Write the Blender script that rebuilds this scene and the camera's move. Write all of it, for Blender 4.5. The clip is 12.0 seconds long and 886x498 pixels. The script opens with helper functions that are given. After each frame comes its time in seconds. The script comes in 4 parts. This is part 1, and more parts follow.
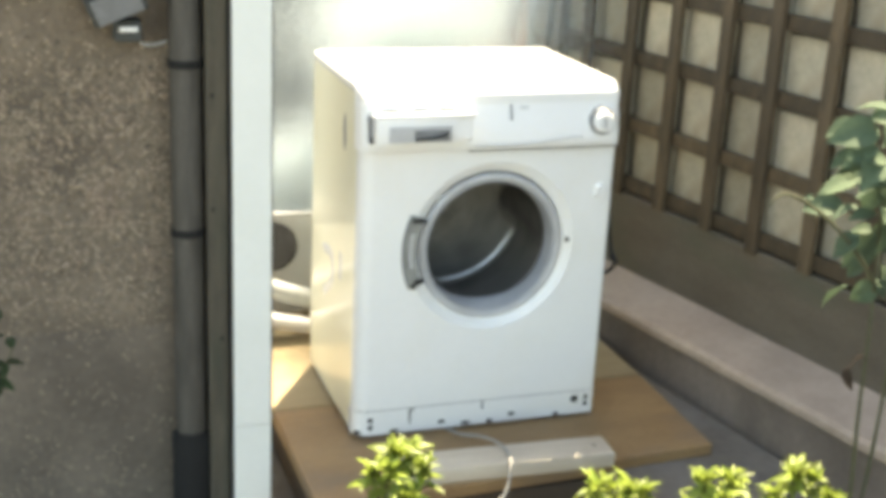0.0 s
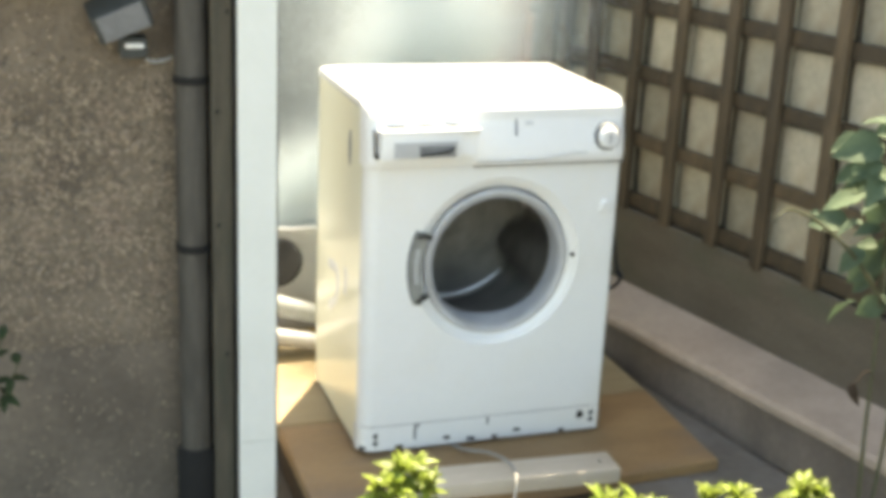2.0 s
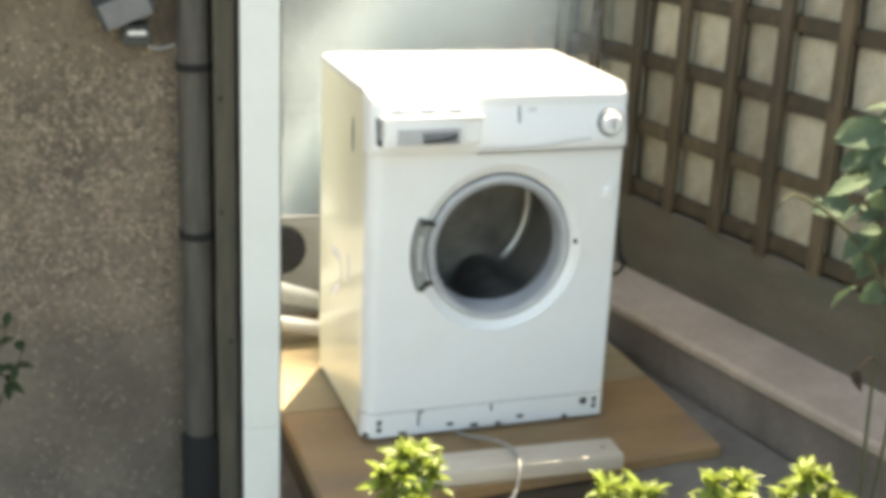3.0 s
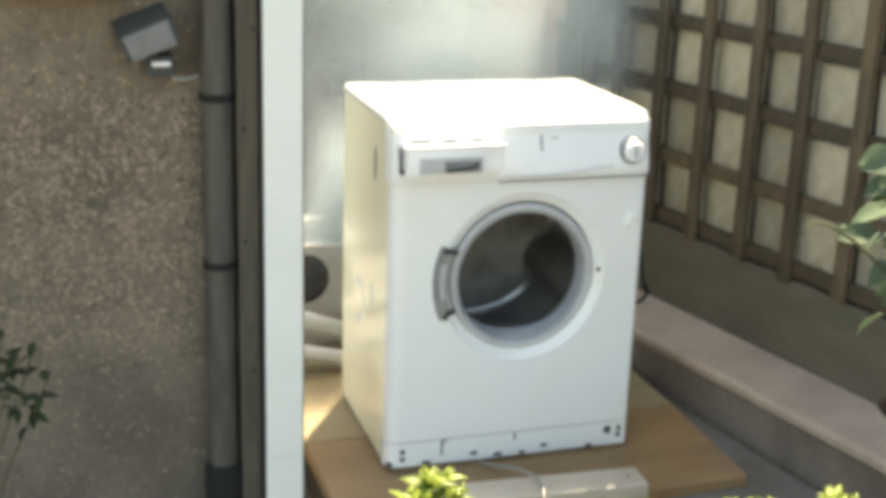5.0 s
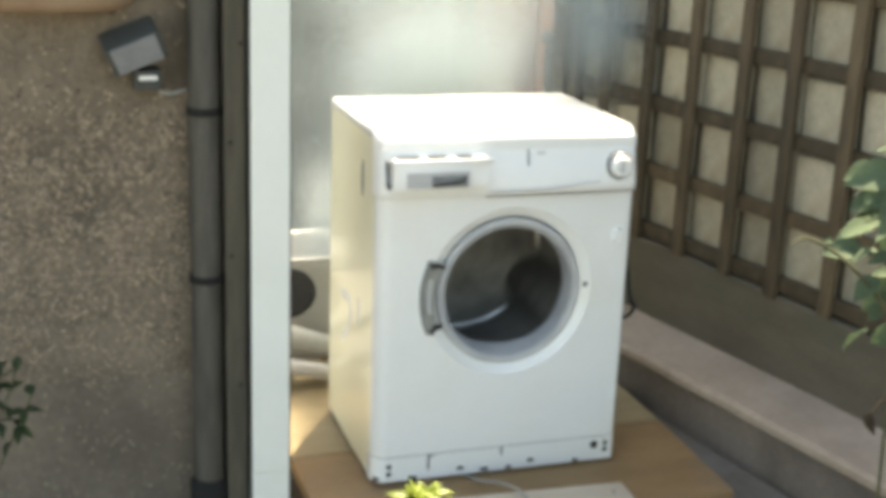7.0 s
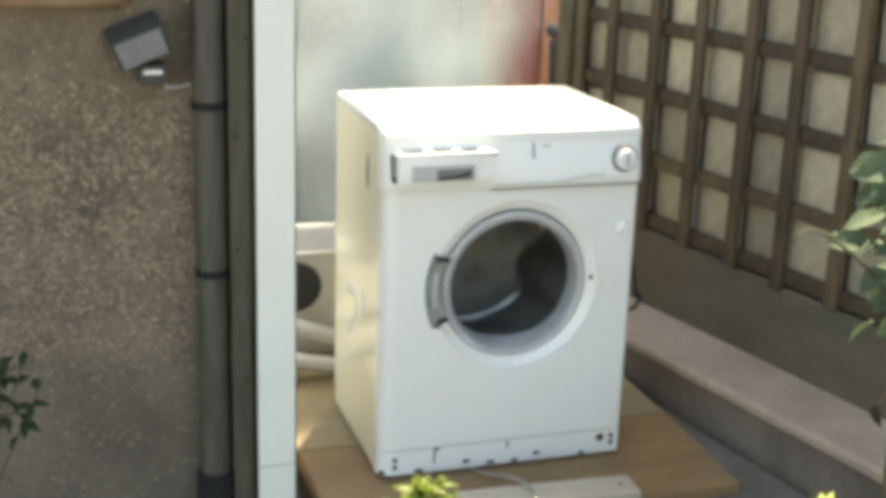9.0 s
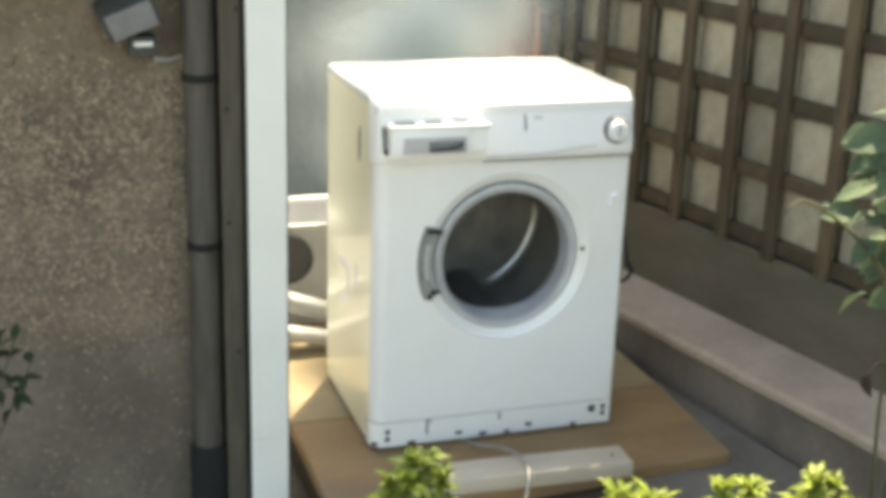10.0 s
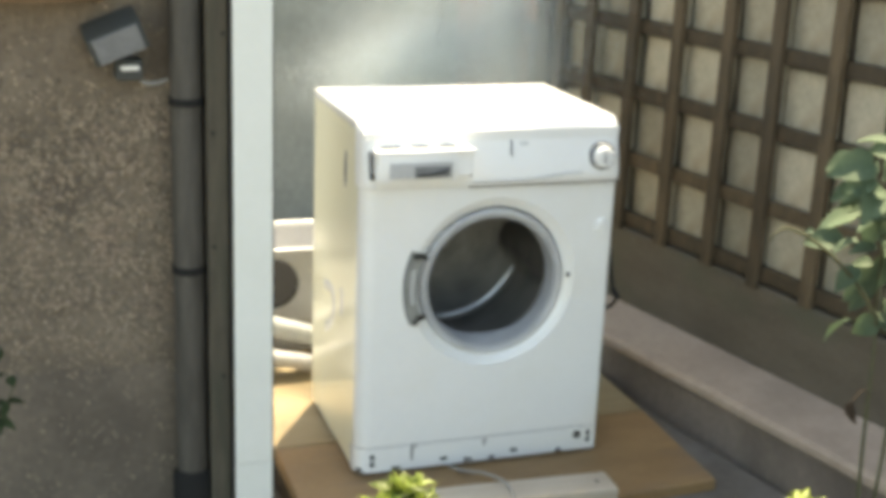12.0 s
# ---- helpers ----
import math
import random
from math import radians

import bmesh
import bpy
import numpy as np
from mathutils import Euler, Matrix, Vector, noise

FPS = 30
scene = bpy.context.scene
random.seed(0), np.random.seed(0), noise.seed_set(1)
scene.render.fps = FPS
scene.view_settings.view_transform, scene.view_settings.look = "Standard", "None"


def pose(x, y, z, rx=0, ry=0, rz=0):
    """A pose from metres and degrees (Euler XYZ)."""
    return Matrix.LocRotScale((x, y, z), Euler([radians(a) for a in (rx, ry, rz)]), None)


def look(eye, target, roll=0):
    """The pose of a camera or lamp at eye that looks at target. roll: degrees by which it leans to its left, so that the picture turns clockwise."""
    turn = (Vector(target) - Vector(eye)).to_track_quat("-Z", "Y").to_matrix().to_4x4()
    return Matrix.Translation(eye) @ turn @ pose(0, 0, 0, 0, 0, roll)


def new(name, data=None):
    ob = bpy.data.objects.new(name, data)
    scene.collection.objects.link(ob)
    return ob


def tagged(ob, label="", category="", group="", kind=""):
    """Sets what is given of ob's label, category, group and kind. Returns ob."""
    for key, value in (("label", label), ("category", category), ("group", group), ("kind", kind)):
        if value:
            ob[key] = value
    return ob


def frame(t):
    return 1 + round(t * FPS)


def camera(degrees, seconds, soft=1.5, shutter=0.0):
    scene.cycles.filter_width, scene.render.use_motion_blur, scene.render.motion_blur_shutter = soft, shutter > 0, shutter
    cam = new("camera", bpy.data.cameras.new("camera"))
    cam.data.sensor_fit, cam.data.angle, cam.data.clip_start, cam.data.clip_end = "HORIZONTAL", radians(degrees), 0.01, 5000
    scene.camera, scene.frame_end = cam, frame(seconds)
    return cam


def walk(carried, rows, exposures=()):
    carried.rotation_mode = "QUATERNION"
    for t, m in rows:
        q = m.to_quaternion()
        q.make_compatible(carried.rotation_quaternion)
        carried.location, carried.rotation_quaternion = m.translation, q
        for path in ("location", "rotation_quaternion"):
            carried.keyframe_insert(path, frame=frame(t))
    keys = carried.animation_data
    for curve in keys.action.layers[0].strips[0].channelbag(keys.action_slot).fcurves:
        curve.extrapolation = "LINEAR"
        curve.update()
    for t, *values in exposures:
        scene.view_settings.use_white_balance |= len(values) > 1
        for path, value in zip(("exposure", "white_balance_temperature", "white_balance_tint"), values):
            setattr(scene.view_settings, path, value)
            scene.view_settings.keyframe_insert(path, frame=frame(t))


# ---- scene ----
cam = camera(38.0, 12.0, soft=5.4, shutter=0.6)
EYE = (-1.003, -2.557, 1.367)
# seconds, yaw, pitch, roll
TURNS = [
    (0, -18.51, -18.68, -2.63),
    (0.5, -18.18, -18.31, -1.93),
    (1, -17.95, -18.20, -1.76),
    (1.5, -17.72, -17.98, -1.93),
    (2, -18.31, -18.00, -2.51),
    (2.5, -18.09, -18.65, -2.56),
    (3, -18.20, -18.59, -2.38),
    (5, -17.31, -17.35, -1.85),
    (5.5, -17.31, -17.27, -1.63),
    (6, -17.20, -17.07, -1.97),
    (6.5, -17.66, -16.61, -2.00),
    (8.5, -17.95, -17.21, -2.31),
    (9, -17.66, -16.99, -1.88),
    (9.5, -17.79, -17.26, -1.93),
    (9.8, -17.95, -17.80, -1.88),
    (10, -18.04, -18.22, -1.85),
    (10.3, -18.04, -17.52, -1.80),
    (10.5, -18.02, -15.79, -1.70),
    (10.8, -18.00, -13.98, -1.38),
    (11, -17.98, -13.93, -1.31),
    (11.3, -18.00, -15.08, -1.55),
    (11.5, -18.05, -15.70, -1.76),
    (12, -18.57, -17.08, -2.29),
]
walk(cam, [(t, pose(*EYE, 90 + pitch, roll, yaw)) for t, yaw, pitch, roll in TURNS],
     exposures=[(0.0, 2.33, 9100, 5), (2.5, 2.24, 9100, 5), (5.0, 2.14, 9200, 5), (12.0, 2.08, 9200, 5)])

# ---- world and sun ----
SUN_AZ, SUN_EL = 32.0, 69.0
world = bpy.data.worlds.new("sky")
scene.world = world
world.use_nodes = True
wn, wl = world.node_tree.nodes, world.node_tree.links
sky = wn.new("ShaderNodeTexSky")
sky.sky_type, sky.sun_disc = "NISHITA", False
sky.sun_elevation, sky.sun_rotation = radians(SUN_EL), radians(SUN_AZ)
wn["Background"].inputs[1].default_value = 0.13
wl.new(sky.outputs[0], wn["Background"].inputs[0])
sun = new("sun", bpy.data.lights.new("sun", "SUN"))
sun.data.energy, sun.data.angle, sun.data.color = 4.2, radians(0.6), (1.0, 0.97, 0.92)
sd = Vector((math.sin(radians(SUN_AZ)) * math.cos(radians(SUN_EL)),
             math.cos(radians(SUN_AZ)) * math.cos(radians(SUN_EL)), math.sin(radians(SUN_EL))))
sun.matrix_world = look(sd * 8, (0, 0, 0))


# ---- materials ----
def material(name, dark, light, rough=0.6, metal=0.0, scale=8.0, fine=120.0, bump=0.15, depth=0.004,
             stain=None, stain_scale=2.5, stain_amount=0.5, stretch=(1, 1, 1), per_object=0.0, coat=0.0,
             translucent=0.0, per_island=0.0):
    """Two scales of colour variation, an optional stain layer, grain in the relief."""
    m = bpy.data.materials.new(name)
    m.use_nodes = True
    n, l = m.node_tree.nodes, m.node_tree.links
    b = n["Principled BSDF"]
    b.inputs["Roughness"].default_value, b.inputs["Metallic"].default_value = rough, metal
    b.inputs["Coat Weight"].default_value, b.inputs["Coat Roughness"].default_value = coat, 0.08
    tc, mp = n.new("ShaderNodeTexCoord"), n.new("ShaderNodeMapping")
    mp.inputs["Scale"].default_value = stretch
    l.new(tc.outputs["Object"], mp.inputs["Vector"])

    def noise_tex(s, detail):
        t = n.new("ShaderNodeTexNoise")
        t.inputs["Scale"].default_value, t.inputs["Detail"].default_value = s, detail
        l.new(mp.outputs[0], t.inputs["Vector"])
        return t.outputs["Fac"]

    def mix(fac, a, c, amount=None):
        x = n.new("ShaderNodeMix")
        x.data_type = "RGBA"
        if hasattr(fac, "links"):
            l.new(fac, x.inputs[0])
        else:
            x.inputs[0].default_value = fac
        for sock, v in ((x.inputs[6], a), (x.inputs[7], c)):
            if hasattr(v, "links"):
                l.new(v, sock)
            else:
                sock.default_value = (*v, 1)
        return x.outputs[2]

    def ramp(fac, lo, hi, top=1.0):
        r = n.new("ShaderNodeMapRange")
        r.inputs[1].default_value, r.inputs[2].default_value, r.inputs[4].default_value = lo, hi, top
        l.new(fac, r.inputs[0])
        return r.outputs[0]

    coarse, grain = noise_tex(scale, 4), noise_tex(fine, 3)
    both = n.new("ShaderNodeMath")
    both.operation = "ADD"
    l.new(ramp(coarse, 0.3, 0.7, 0.6), both.inputs[0])
    l.new(ramp(grain, 0.3, 0.7, 0.4), both.inputs[1])
    colour = mix(both.outputs[0], dark, light)
    if stain:
        colour = mix(ramp(noise_tex(stain_scale, 5), 0.48, 0.72, stain_amount), colour, stain)
    if per_object or per_island:
        src = n.new("ShaderNodeObjectInfo").outputs["Random"] if per_object else n.new("ShaderNodeNewGeometry").outputs["Random Per Island"]
        hs = n.new("ShaderNodeHueSaturation")
        k = per_object or per_island
        r = n.new("ShaderNodeMapRange")
        r.inputs[3].default_value, r.inputs[4].default_value = 1 - k, 1 + k
        l.new(src, r.inputs[0])
        l.new(r.outputs[0], hs.inputs["Value"])
        l.new(colour, hs.inputs["Color"])
        colour = hs.outputs[0]
    l.new(colour, b.inputs["Base Color"])
    rr = n.new("ShaderNodeMapRange")
    rr.inputs[3].default_value, rr.inputs[4].default_value = max(rough - 0.08, 0.02), min(rough + 0.1, 1)
    l.new(coarse, rr.inputs[0])
    l.new(rr.outputs[0], b.inputs["Roughness"])
    if bump:
        bp = n.new("ShaderNodeBump")
        bp.inputs["Strength"].default_value, bp.inputs["Distance"].default_value = bump, depth
        l.new(grain, bp.inputs["Height"])
        l.new(bp.outputs[0], b.inputs["Normal"])
    if translucent:
        tr, ms = n.new("ShaderNodeBsdfTranslucent"), n.new("ShaderNodeMixShader")
        ms.inputs[0].default_value = translucent
        l.new(colour, tr.inputs[0])
        l.new(b.outputs[0], ms.inputs[1])
        l.new(tr.outputs[0], ms.inputs[2])
        l.new(ms.outputs[0], n["Material Output"].inputs[0])
    return m


ENAMEL = material("white_enamel", (0.80, 0.815, 0.815), (0.85, 0.855, 0.845), 0.22, 0, 5, 60, 0.02, 0.001, (0.76, 0.73, 0.63), 6, 0.25, coat=0.4)
PANEL = material("white_plastic", (0.82, 0.83, 0.83), (0.87, 0.875, 0.87), 0.32, 0, 9, 90, 0.02, 0.001)
# yellow tint stands for light bounced off the sunlit ply
SIDE = material("bounce_tinted_enamel", (0.84, 0.81, 0.60), (0.88, 0.86, 0.69), 0.3, 0, 4, 40, 0.02, 0.001, (0.84, 0.78, 0.52), 4, 0.4, coat=0.3)
GASKET = material("grey_rubber", (0.31, 0.32, 0.335), (0.42, 0.43, 0.445), 0.5, 0, 20, 150, 0.05, 0.002, (0.2, 0.2, 0.2), 9, 0.4)
BEZEL = material("pale_rim", (0.55, 0.57, 0.58), (0.66, 0.68, 0.68), 0.35, 0, 14, 90, 0.03, 0.001)
RINGGREY = material("grey_ring", (0.42, 0.43, 0.445), (0.54, 0.55, 0.56), 0.32, 0, 14, 90, 0.04, 0.001, (0.34, 0.34, 0.33), 8, 0.4)
STEEL = material("dark_steel", (0.15, 0.138, 0.122), (0.31, 0.288, 0.258), 0.75, 0.0, 14, 90, 0.15, 0.003, (0.04, 0.04, 0.04), 9, 0.6)
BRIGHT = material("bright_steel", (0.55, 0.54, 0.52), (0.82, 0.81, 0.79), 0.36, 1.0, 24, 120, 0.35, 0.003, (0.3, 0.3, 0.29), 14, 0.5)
DULLBLACK = material("dull_black", (0.05, 0.046, 0.041), (0.12, 0.11, 0.098), 0.9, 0, 22, 80, 0.3, 0.004)
HINGE = material("dull_metal", (0.22, 0.23, 0.22), (0.33, 0.34, 0.325), 0.5, 0.2, 30, 150, 0.1, 0.001, (0.1, 0.1, 0.1), 20, 0.5)
DARK = material("black_plastic", (0.008, 0.008, 0.009), (0.02, 0.02, 0.021), 0.55, 0, 20, 120, 0.05, 0.001)
MATT = material("black_matt", (0.006, 0.006, 0.006), (0.014, 0.014, 0.013), 0.95, 0, 20, 120, 0.1, 0.001)
GREYTRIM = material("grey_print", (0.14, 0.15, 0.16), (0.22, 0.23, 0.24), 0.45, 0, 20, 120, 0.02, 0.001)
WOOD = material("ply_brown", (0.185, 0.108, 0.048), (0.30, 0.19, 0.092), 0.6, 0, 5, 70, 0.2, 0.002, (0.145, 0.108, 0.08), 3.4, 0.65, (1, 3, 3), per_object=0.1)
WOODSUN = material("ply_sunlit", (0.23, 0.17, 0.09), (0.36, 0.28, 0.165), 0.6, 0, 5, 70, 0.2, 0.002, (0.30, 0.22, 0.12), 3, 0.5, (1, 5, 5))
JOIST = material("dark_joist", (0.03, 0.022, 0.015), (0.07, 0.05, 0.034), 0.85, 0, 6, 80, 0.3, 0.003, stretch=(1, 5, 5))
PALEWOOD = material("pale_board", (0.44, 0.38, 0.30), (0.60, 0.54, 0.45), 0.6, 0, 6, 80, 0.2, 0.002, (0.32, 0.26, 0.19), 5, 0.4, (1, 6, 6))
TRELLIS = material("stained_slat", (0.036, 0.025, 0.014), (0.098, 0.068, 0.038), 0.8, 0, 11, 110, 0.4, 0.004, (0.17, 0.115, 0.068), 5, 0.5, (4, 4, 1), per_object=0.3)
FENCEWALL = material("brown_joint_shade", (0.13, 0.105, 0.076), (0.25, 0.207, 0.155), 0.9, 0, 9, 60, 0.5, 0.008, (0.10, 0.08, 0.055), 6, 0.7)
BLOCK = material("buff_block", (0.29, 0.256, 0.19), (0.50, 0.44, 0.34), 0.85, 0, 14, 70, 0.4, 0.006, (0.26, 0.20, 0.13), 9, 0.7, per_object=0.26)
GRAVELBOARD = material("brown_board", (0.078, 0.061, 0.044), (0.14, 0.113, 0.083), 0.8, 0, 5, 70, 0.3, 0.004, (0.075, 0.08, 0.052), 3, 0.7, (1, 1, 3))
# kerb concrete in two tones: lit top here, shaded riser face next
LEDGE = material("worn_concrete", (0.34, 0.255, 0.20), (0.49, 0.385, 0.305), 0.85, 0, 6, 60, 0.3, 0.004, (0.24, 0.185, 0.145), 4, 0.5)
RISER = material("shaded_concrete", (0.15, 0.118, 0.097), (0.25, 0.20, 0.167), 0.8, 0, 6, 60, 0.3, 0.004, (0.085, 0.07, 0.058), 4, 0.6)
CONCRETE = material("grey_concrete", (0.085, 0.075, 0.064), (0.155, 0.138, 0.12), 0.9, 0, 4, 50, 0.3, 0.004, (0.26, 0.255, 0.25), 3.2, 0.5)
BOUNCESLAB = material("bounce_slab", (0.20, 0.20, 0.185), (0.30, 0.30, 0.28), 0.85, 0, 4, 50, 0.3, 0.004, (0.16, 0.16, 0.15), 3, 0.5)
SOIL = material("dark_soil", (0.02, 0.014, 0.01), (0.05, 0.036, 0.026), 0.95, 0, 14, 90, 0.8, 0.012)
DASH = material("dash_render", (0.13, 0.103, 0.077), (0.265, 0.213, 0.16), 0.92, 0, 14, 60, 1.0, 0.01, (0.09, 0.073, 0.057), 4, 0.7)
DASHFOOT = material("smooth_render", (0.105, 0.085, 0.066), (0.21, 0.171, 0.133), 0.88, 0, 7, 50, 0.5, 0.006, (0.075, 0.062, 0.05), 3, 0.6)
PEBBLE = material("dash_pebble", (0.165, 0.132, 0.098), (0.305, 0.244, 0.18), 0.85, 0, 30, 200, 0.2, 0.001, (0.26, 0.19, 0.145), 9, 0.6, per_island=0.5)
PIPE = material("grey_pipe", (0.048, 0.044, 0.038), (0.10, 0.091, 0.078), 0.65, 0, 9, 60, 0.2, 0.002, (0.025, 0.023, 0.02), 5, 0.6, (7, 7, 1))
GREYWOOD = material("weathered_post", (0.05, 0.044, 0.033), (0.125, 0.108, 0.08), 0.85, 0, 7, 80, 0.5, 0.005, (0.052, 0.056, 0.04), 5, 0.75, (7, 7, 1))
WHITEPOST = material("white_frame", (0.74, 0.77, 0.74), (0.80, 0.82, 0.79), 0.4, 0, 6, 60, 0.05, 0.001, (0.66, 0.68, 0.62), 5, 0.3)
TERRACOTTA = material("terracotta", (0.22, 0.135, 0.082), (0.32, 0.21, 0.135), 0.8, 0, 8, 70, 0.2, 0.002, (0.34, 0.26, 0.18), 5, 0.5)
RIM = material("pale_terracotta", (0.40, 0.33, 0.24), (0.52, 0.44, 0.33), 0.8, 0, 12, 70, 0.2, 0.002)
LAMPGREY = material("lamp_grey", (0.042, 0.047, 0.045), (0.065, 0.071, 0.068), 0.7, 0, 12, 80, 0.05, 0.001)
LENS = material("lens_white", (0.8, 0.8, 0.78), (0.86, 0.86, 0.84), 0.2, 0, 12, 80, 0.0, 0.001)
BACKWALL = material("back_render", (0.24, 0.265, 0.245), (0.36, 0.385, 0.36), 0.85, 0, 2.5, 40, 0.2, 0.004, (0.16, 0.175, 0.16), 1.8, 0.6)
ORANGEWOOD = material("orange_frame", (0.36, 0.13, 0.06), (0.50, 0.20, 0.10), 0.6, 0, 6, 60, 0.2, 0.003, stretch=(5, 5, 1))
REDWOOD = material("red_brown_panel", (0.20, 0.045, 0.032), (0.31, 0.075, 0.052), 0.6, 0, 6, 60, 0.2, 0.003, stretch=(5, 5, 1), per_object=0.15)
TUB = material("tub_white", (0.46, 0.465, 0.475), (0.56, 0.56, 0.565), 0.45, 0, 6, 60, 0.03, 0.001, (0.45, 0.43, 0.39), 5, 0.3)
HOSE = material("hose_grey", (0.36, 0.38, 0.38), (0.5, 0.52, 0.52), 0.4, 0, 10, 60, 0.05, 0.001)
LEAF = material("lime_leaf", (0.16, 0.22, 0.03), (0.42, 0.48, 0.12), 0.42, 0, 22, 120, 0.1, 0.001, per_object=0.4, translucent=0.4)
LEAFDARK = material("green_leaf", (0.04, 0.085, 0.03), (0.09, 0.16, 0.06), 0.5, 0, 14, 90, 0.15, 0.001, per_object=0.25, translucent=0.35)
GREYLEAF = material("grey_green_leaf", (0.058, 0.092, 0.05), (0.11, 0.155, 0.088), 0.75, 0, 14, 90, 0.15, 0.001, per_object=0.15, translucent=0.25)
DARKLEAF = material("dark_leaf", (0.016, 0.032, 0.011), (0.04, 0.064, 0.022), 0.9, 0, 14, 90, 0.15, 0.001, per_object=0.2, translucent=0.2)
STEM = material("stem", (0.05, 0.055, 0.028), (0.10, 0.095, 0.05), 0.8, 0, 20, 100, 0.2, 0.001)
DEAD = material("dead_leaf", (0.02, 0.012, 0.006), (0.045, 0.026, 0.013), 0.9, 0, 20, 100, 0.2, 0.001)
CORD = material("cord_grey", (0.26, 0.25, 0.235), (0.34, 0.33, 0.31), 0.6, 0, 20, 100, 0.0, 0.001)
SMOKE = material("smoke_fleck", (0.51, 0.585, 0.615), (0.58, 0.645, 0.675), 1.0, 0, 5, 60, 0.0, 0.001, translucent=0.5)


# ---- mesh helpers ----
def part(name, bm, mat, parent=None, label="", smooth=0.0):
    """Links a bmesh as one mesh object under a thing or a part. smooth: degrees below which edges shade smooth."""
    me = bpy.data.meshes.new(name)
    bmesh.ops.recalc_face_normals(bm, faces=bm.faces)
    if smooth:
        for f in bm.faces:
            f.smooth = True
        for e in bm.edges:
            if len(e.link_faces) == 2 and e.calc_face_angle(0) > radians(smooth):
                e.smooth = False
    bm.to_mesh(me)
    bm.free()
    me.materials.append(mat)
    ob = new(name, me)
    ob.parent = parent
    if label:
        ob["label"] = label
    return ob


def thing(name, label, category, at=(0, 0, 0), group="", kind=""):
    ob = new(name)
    ob.empty_display_size = 0.05
    ob.location = at
    return tagged(ob, label, category, group, kind)


def box(x0, x1, y0, y1, z0, z1, bevel=0.0, segs=2, bm=None):
    own = bmesh.new()
    bmesh.ops.create_cube(own, size=1)
    bmesh.ops.transform(own, matrix=Matrix.Translation(((x0 + x1) / 2, (y0 + y1) / 2, (z0 + z1) / 2)) @ Matrix.Diagonal((x1 - x0, y1 - y0, z1 - z0, 1)), verts=own.verts)
    if bevel:
        bmesh.ops.bevel(own, geom=own.edges[:], offset=bevel, segments=segs, affect="EDGES", profile=0.5)
    return join(bm, own)


def join(bm, own):
    if bm is None:
        return own
    me = bpy.data.meshes.new("tmp")
    own.to_mesh(me)
    own.free()
    bm.from_mesh(me)
    bpy.data.meshes.remove(me)
    return bm


def tube(points, r, seg=10, bm=None, closed_ends=True, ring=None):
    """A round tube along points; r a number or one per point."""
    own = bmesh.new()
    pts = [Vector(p) for p in points]
    rows = []
    side = None
    for i, p in enumerate(pts):
        d = (pts[min(i + 1, len(pts) - 1)] - pts[max(i - 1, 0)]).normalized()
        if side is None:
            side = d.orthogonal().normalized()
        side = (side - d * side.dot(d)).normalized()
        up = d.cross(side)
        rad = r[i] if isinstance(r, (list, tuple)) else r
        rows.append([own.verts.new(p + rad * (math.cos(a) * side + math.sin(a) * up)) for a in (2 * math.pi * k / seg for k in range(seg))])
    for a, b in zip(rows, rows[1:]):
        for k in range(seg):
            own.faces.new((a[k], a[(k + 1) % seg], b[(k + 1) % seg], b[k]))
    if closed_ends:
        own.faces.new(rows[0])
        own.faces.new(rows[-1])
    return join(bm, own)


def lathe(profile, seg=64, centre=(0, 0, 0), axis="y", bm=None, a0=0.0, a1=360.0, close=False):
    """Turns (radius, along) pairs round an axis through centre. Angles run clockwise from up for axis y."""
    own = bmesh.new()
    full = a1 - a0 >= 359.9
    count = seg if full else seg + 1
    rows = []
    for k in range(count):
        a = radians(a0 + (a1 - a0) * k / seg)
        row = []
        for r, s in profile:
            if axis == "y":
                v = (r * math.sin(a), s, r * math.cos(a))
            elif axis == "z":
                v = (r * math.cos(a), r * math.sin(a), s)
            else:
                v = (s, r * math.sin(a), r * math.cos(a))
            row.append(own.verts.new(Vector(centre) + Vector(v)))
        rows.append(row)
    for k in range(seg):
        a, b = rows[k], rows[(k + 1) % count]
        for j in range(len(profile) - (0 if close else 1)):
            j2 = (j + 1) % len(profile)
            own.faces.new((a[j], b[j], b[j2], a[j2]))
    if close and not full:
        own.faces.new(rows[0])
        own.faces.new(rows[-1])
    bmesh.ops.remove_doubles(own, verts=own.verts, dist=1e-6)
    return join(bm, own)


def bend(points, n=24):
    """A smooth line through a few points (Catmull-Rom)."""
    p = [Vector(q) for q in points]
    p = [2 * p[0] - p[1]] + p + [2 * p[-1] - p[-2]]
    out = []
    for i in range(1, len(p) - 2):
        for k in range(n):
            t = k / n
            a, b, c, d = p[i - 1], p[i], p[i + 1], p[i + 2]
            out.append(0.5 * (2 * b + (c - a) * t + (2 * a - 5 * b + 4 * c - d) * t * t + (3 * b - a - 3 * c + d) * t ** 3))
    return out + [p[-2]]


# ---- large structure ----
GROUND_Z = -0.16
H = radians(10.7)
FN, FU, FD = Vector((math.cos(H), math.sin(H), 0)), Vector((-math.sin(H), math.cos(H), 0)), 0.833


def fence_pose(u, off, z):
    """A pose on the fence line: x out of the fence's face towards the yard, y along it."""
    p = FN * (FD - off) + FU * u
    return Matrix.Translation((p.x, p.y, z)) @ Matrix.Rotation(H, 4, "Z")


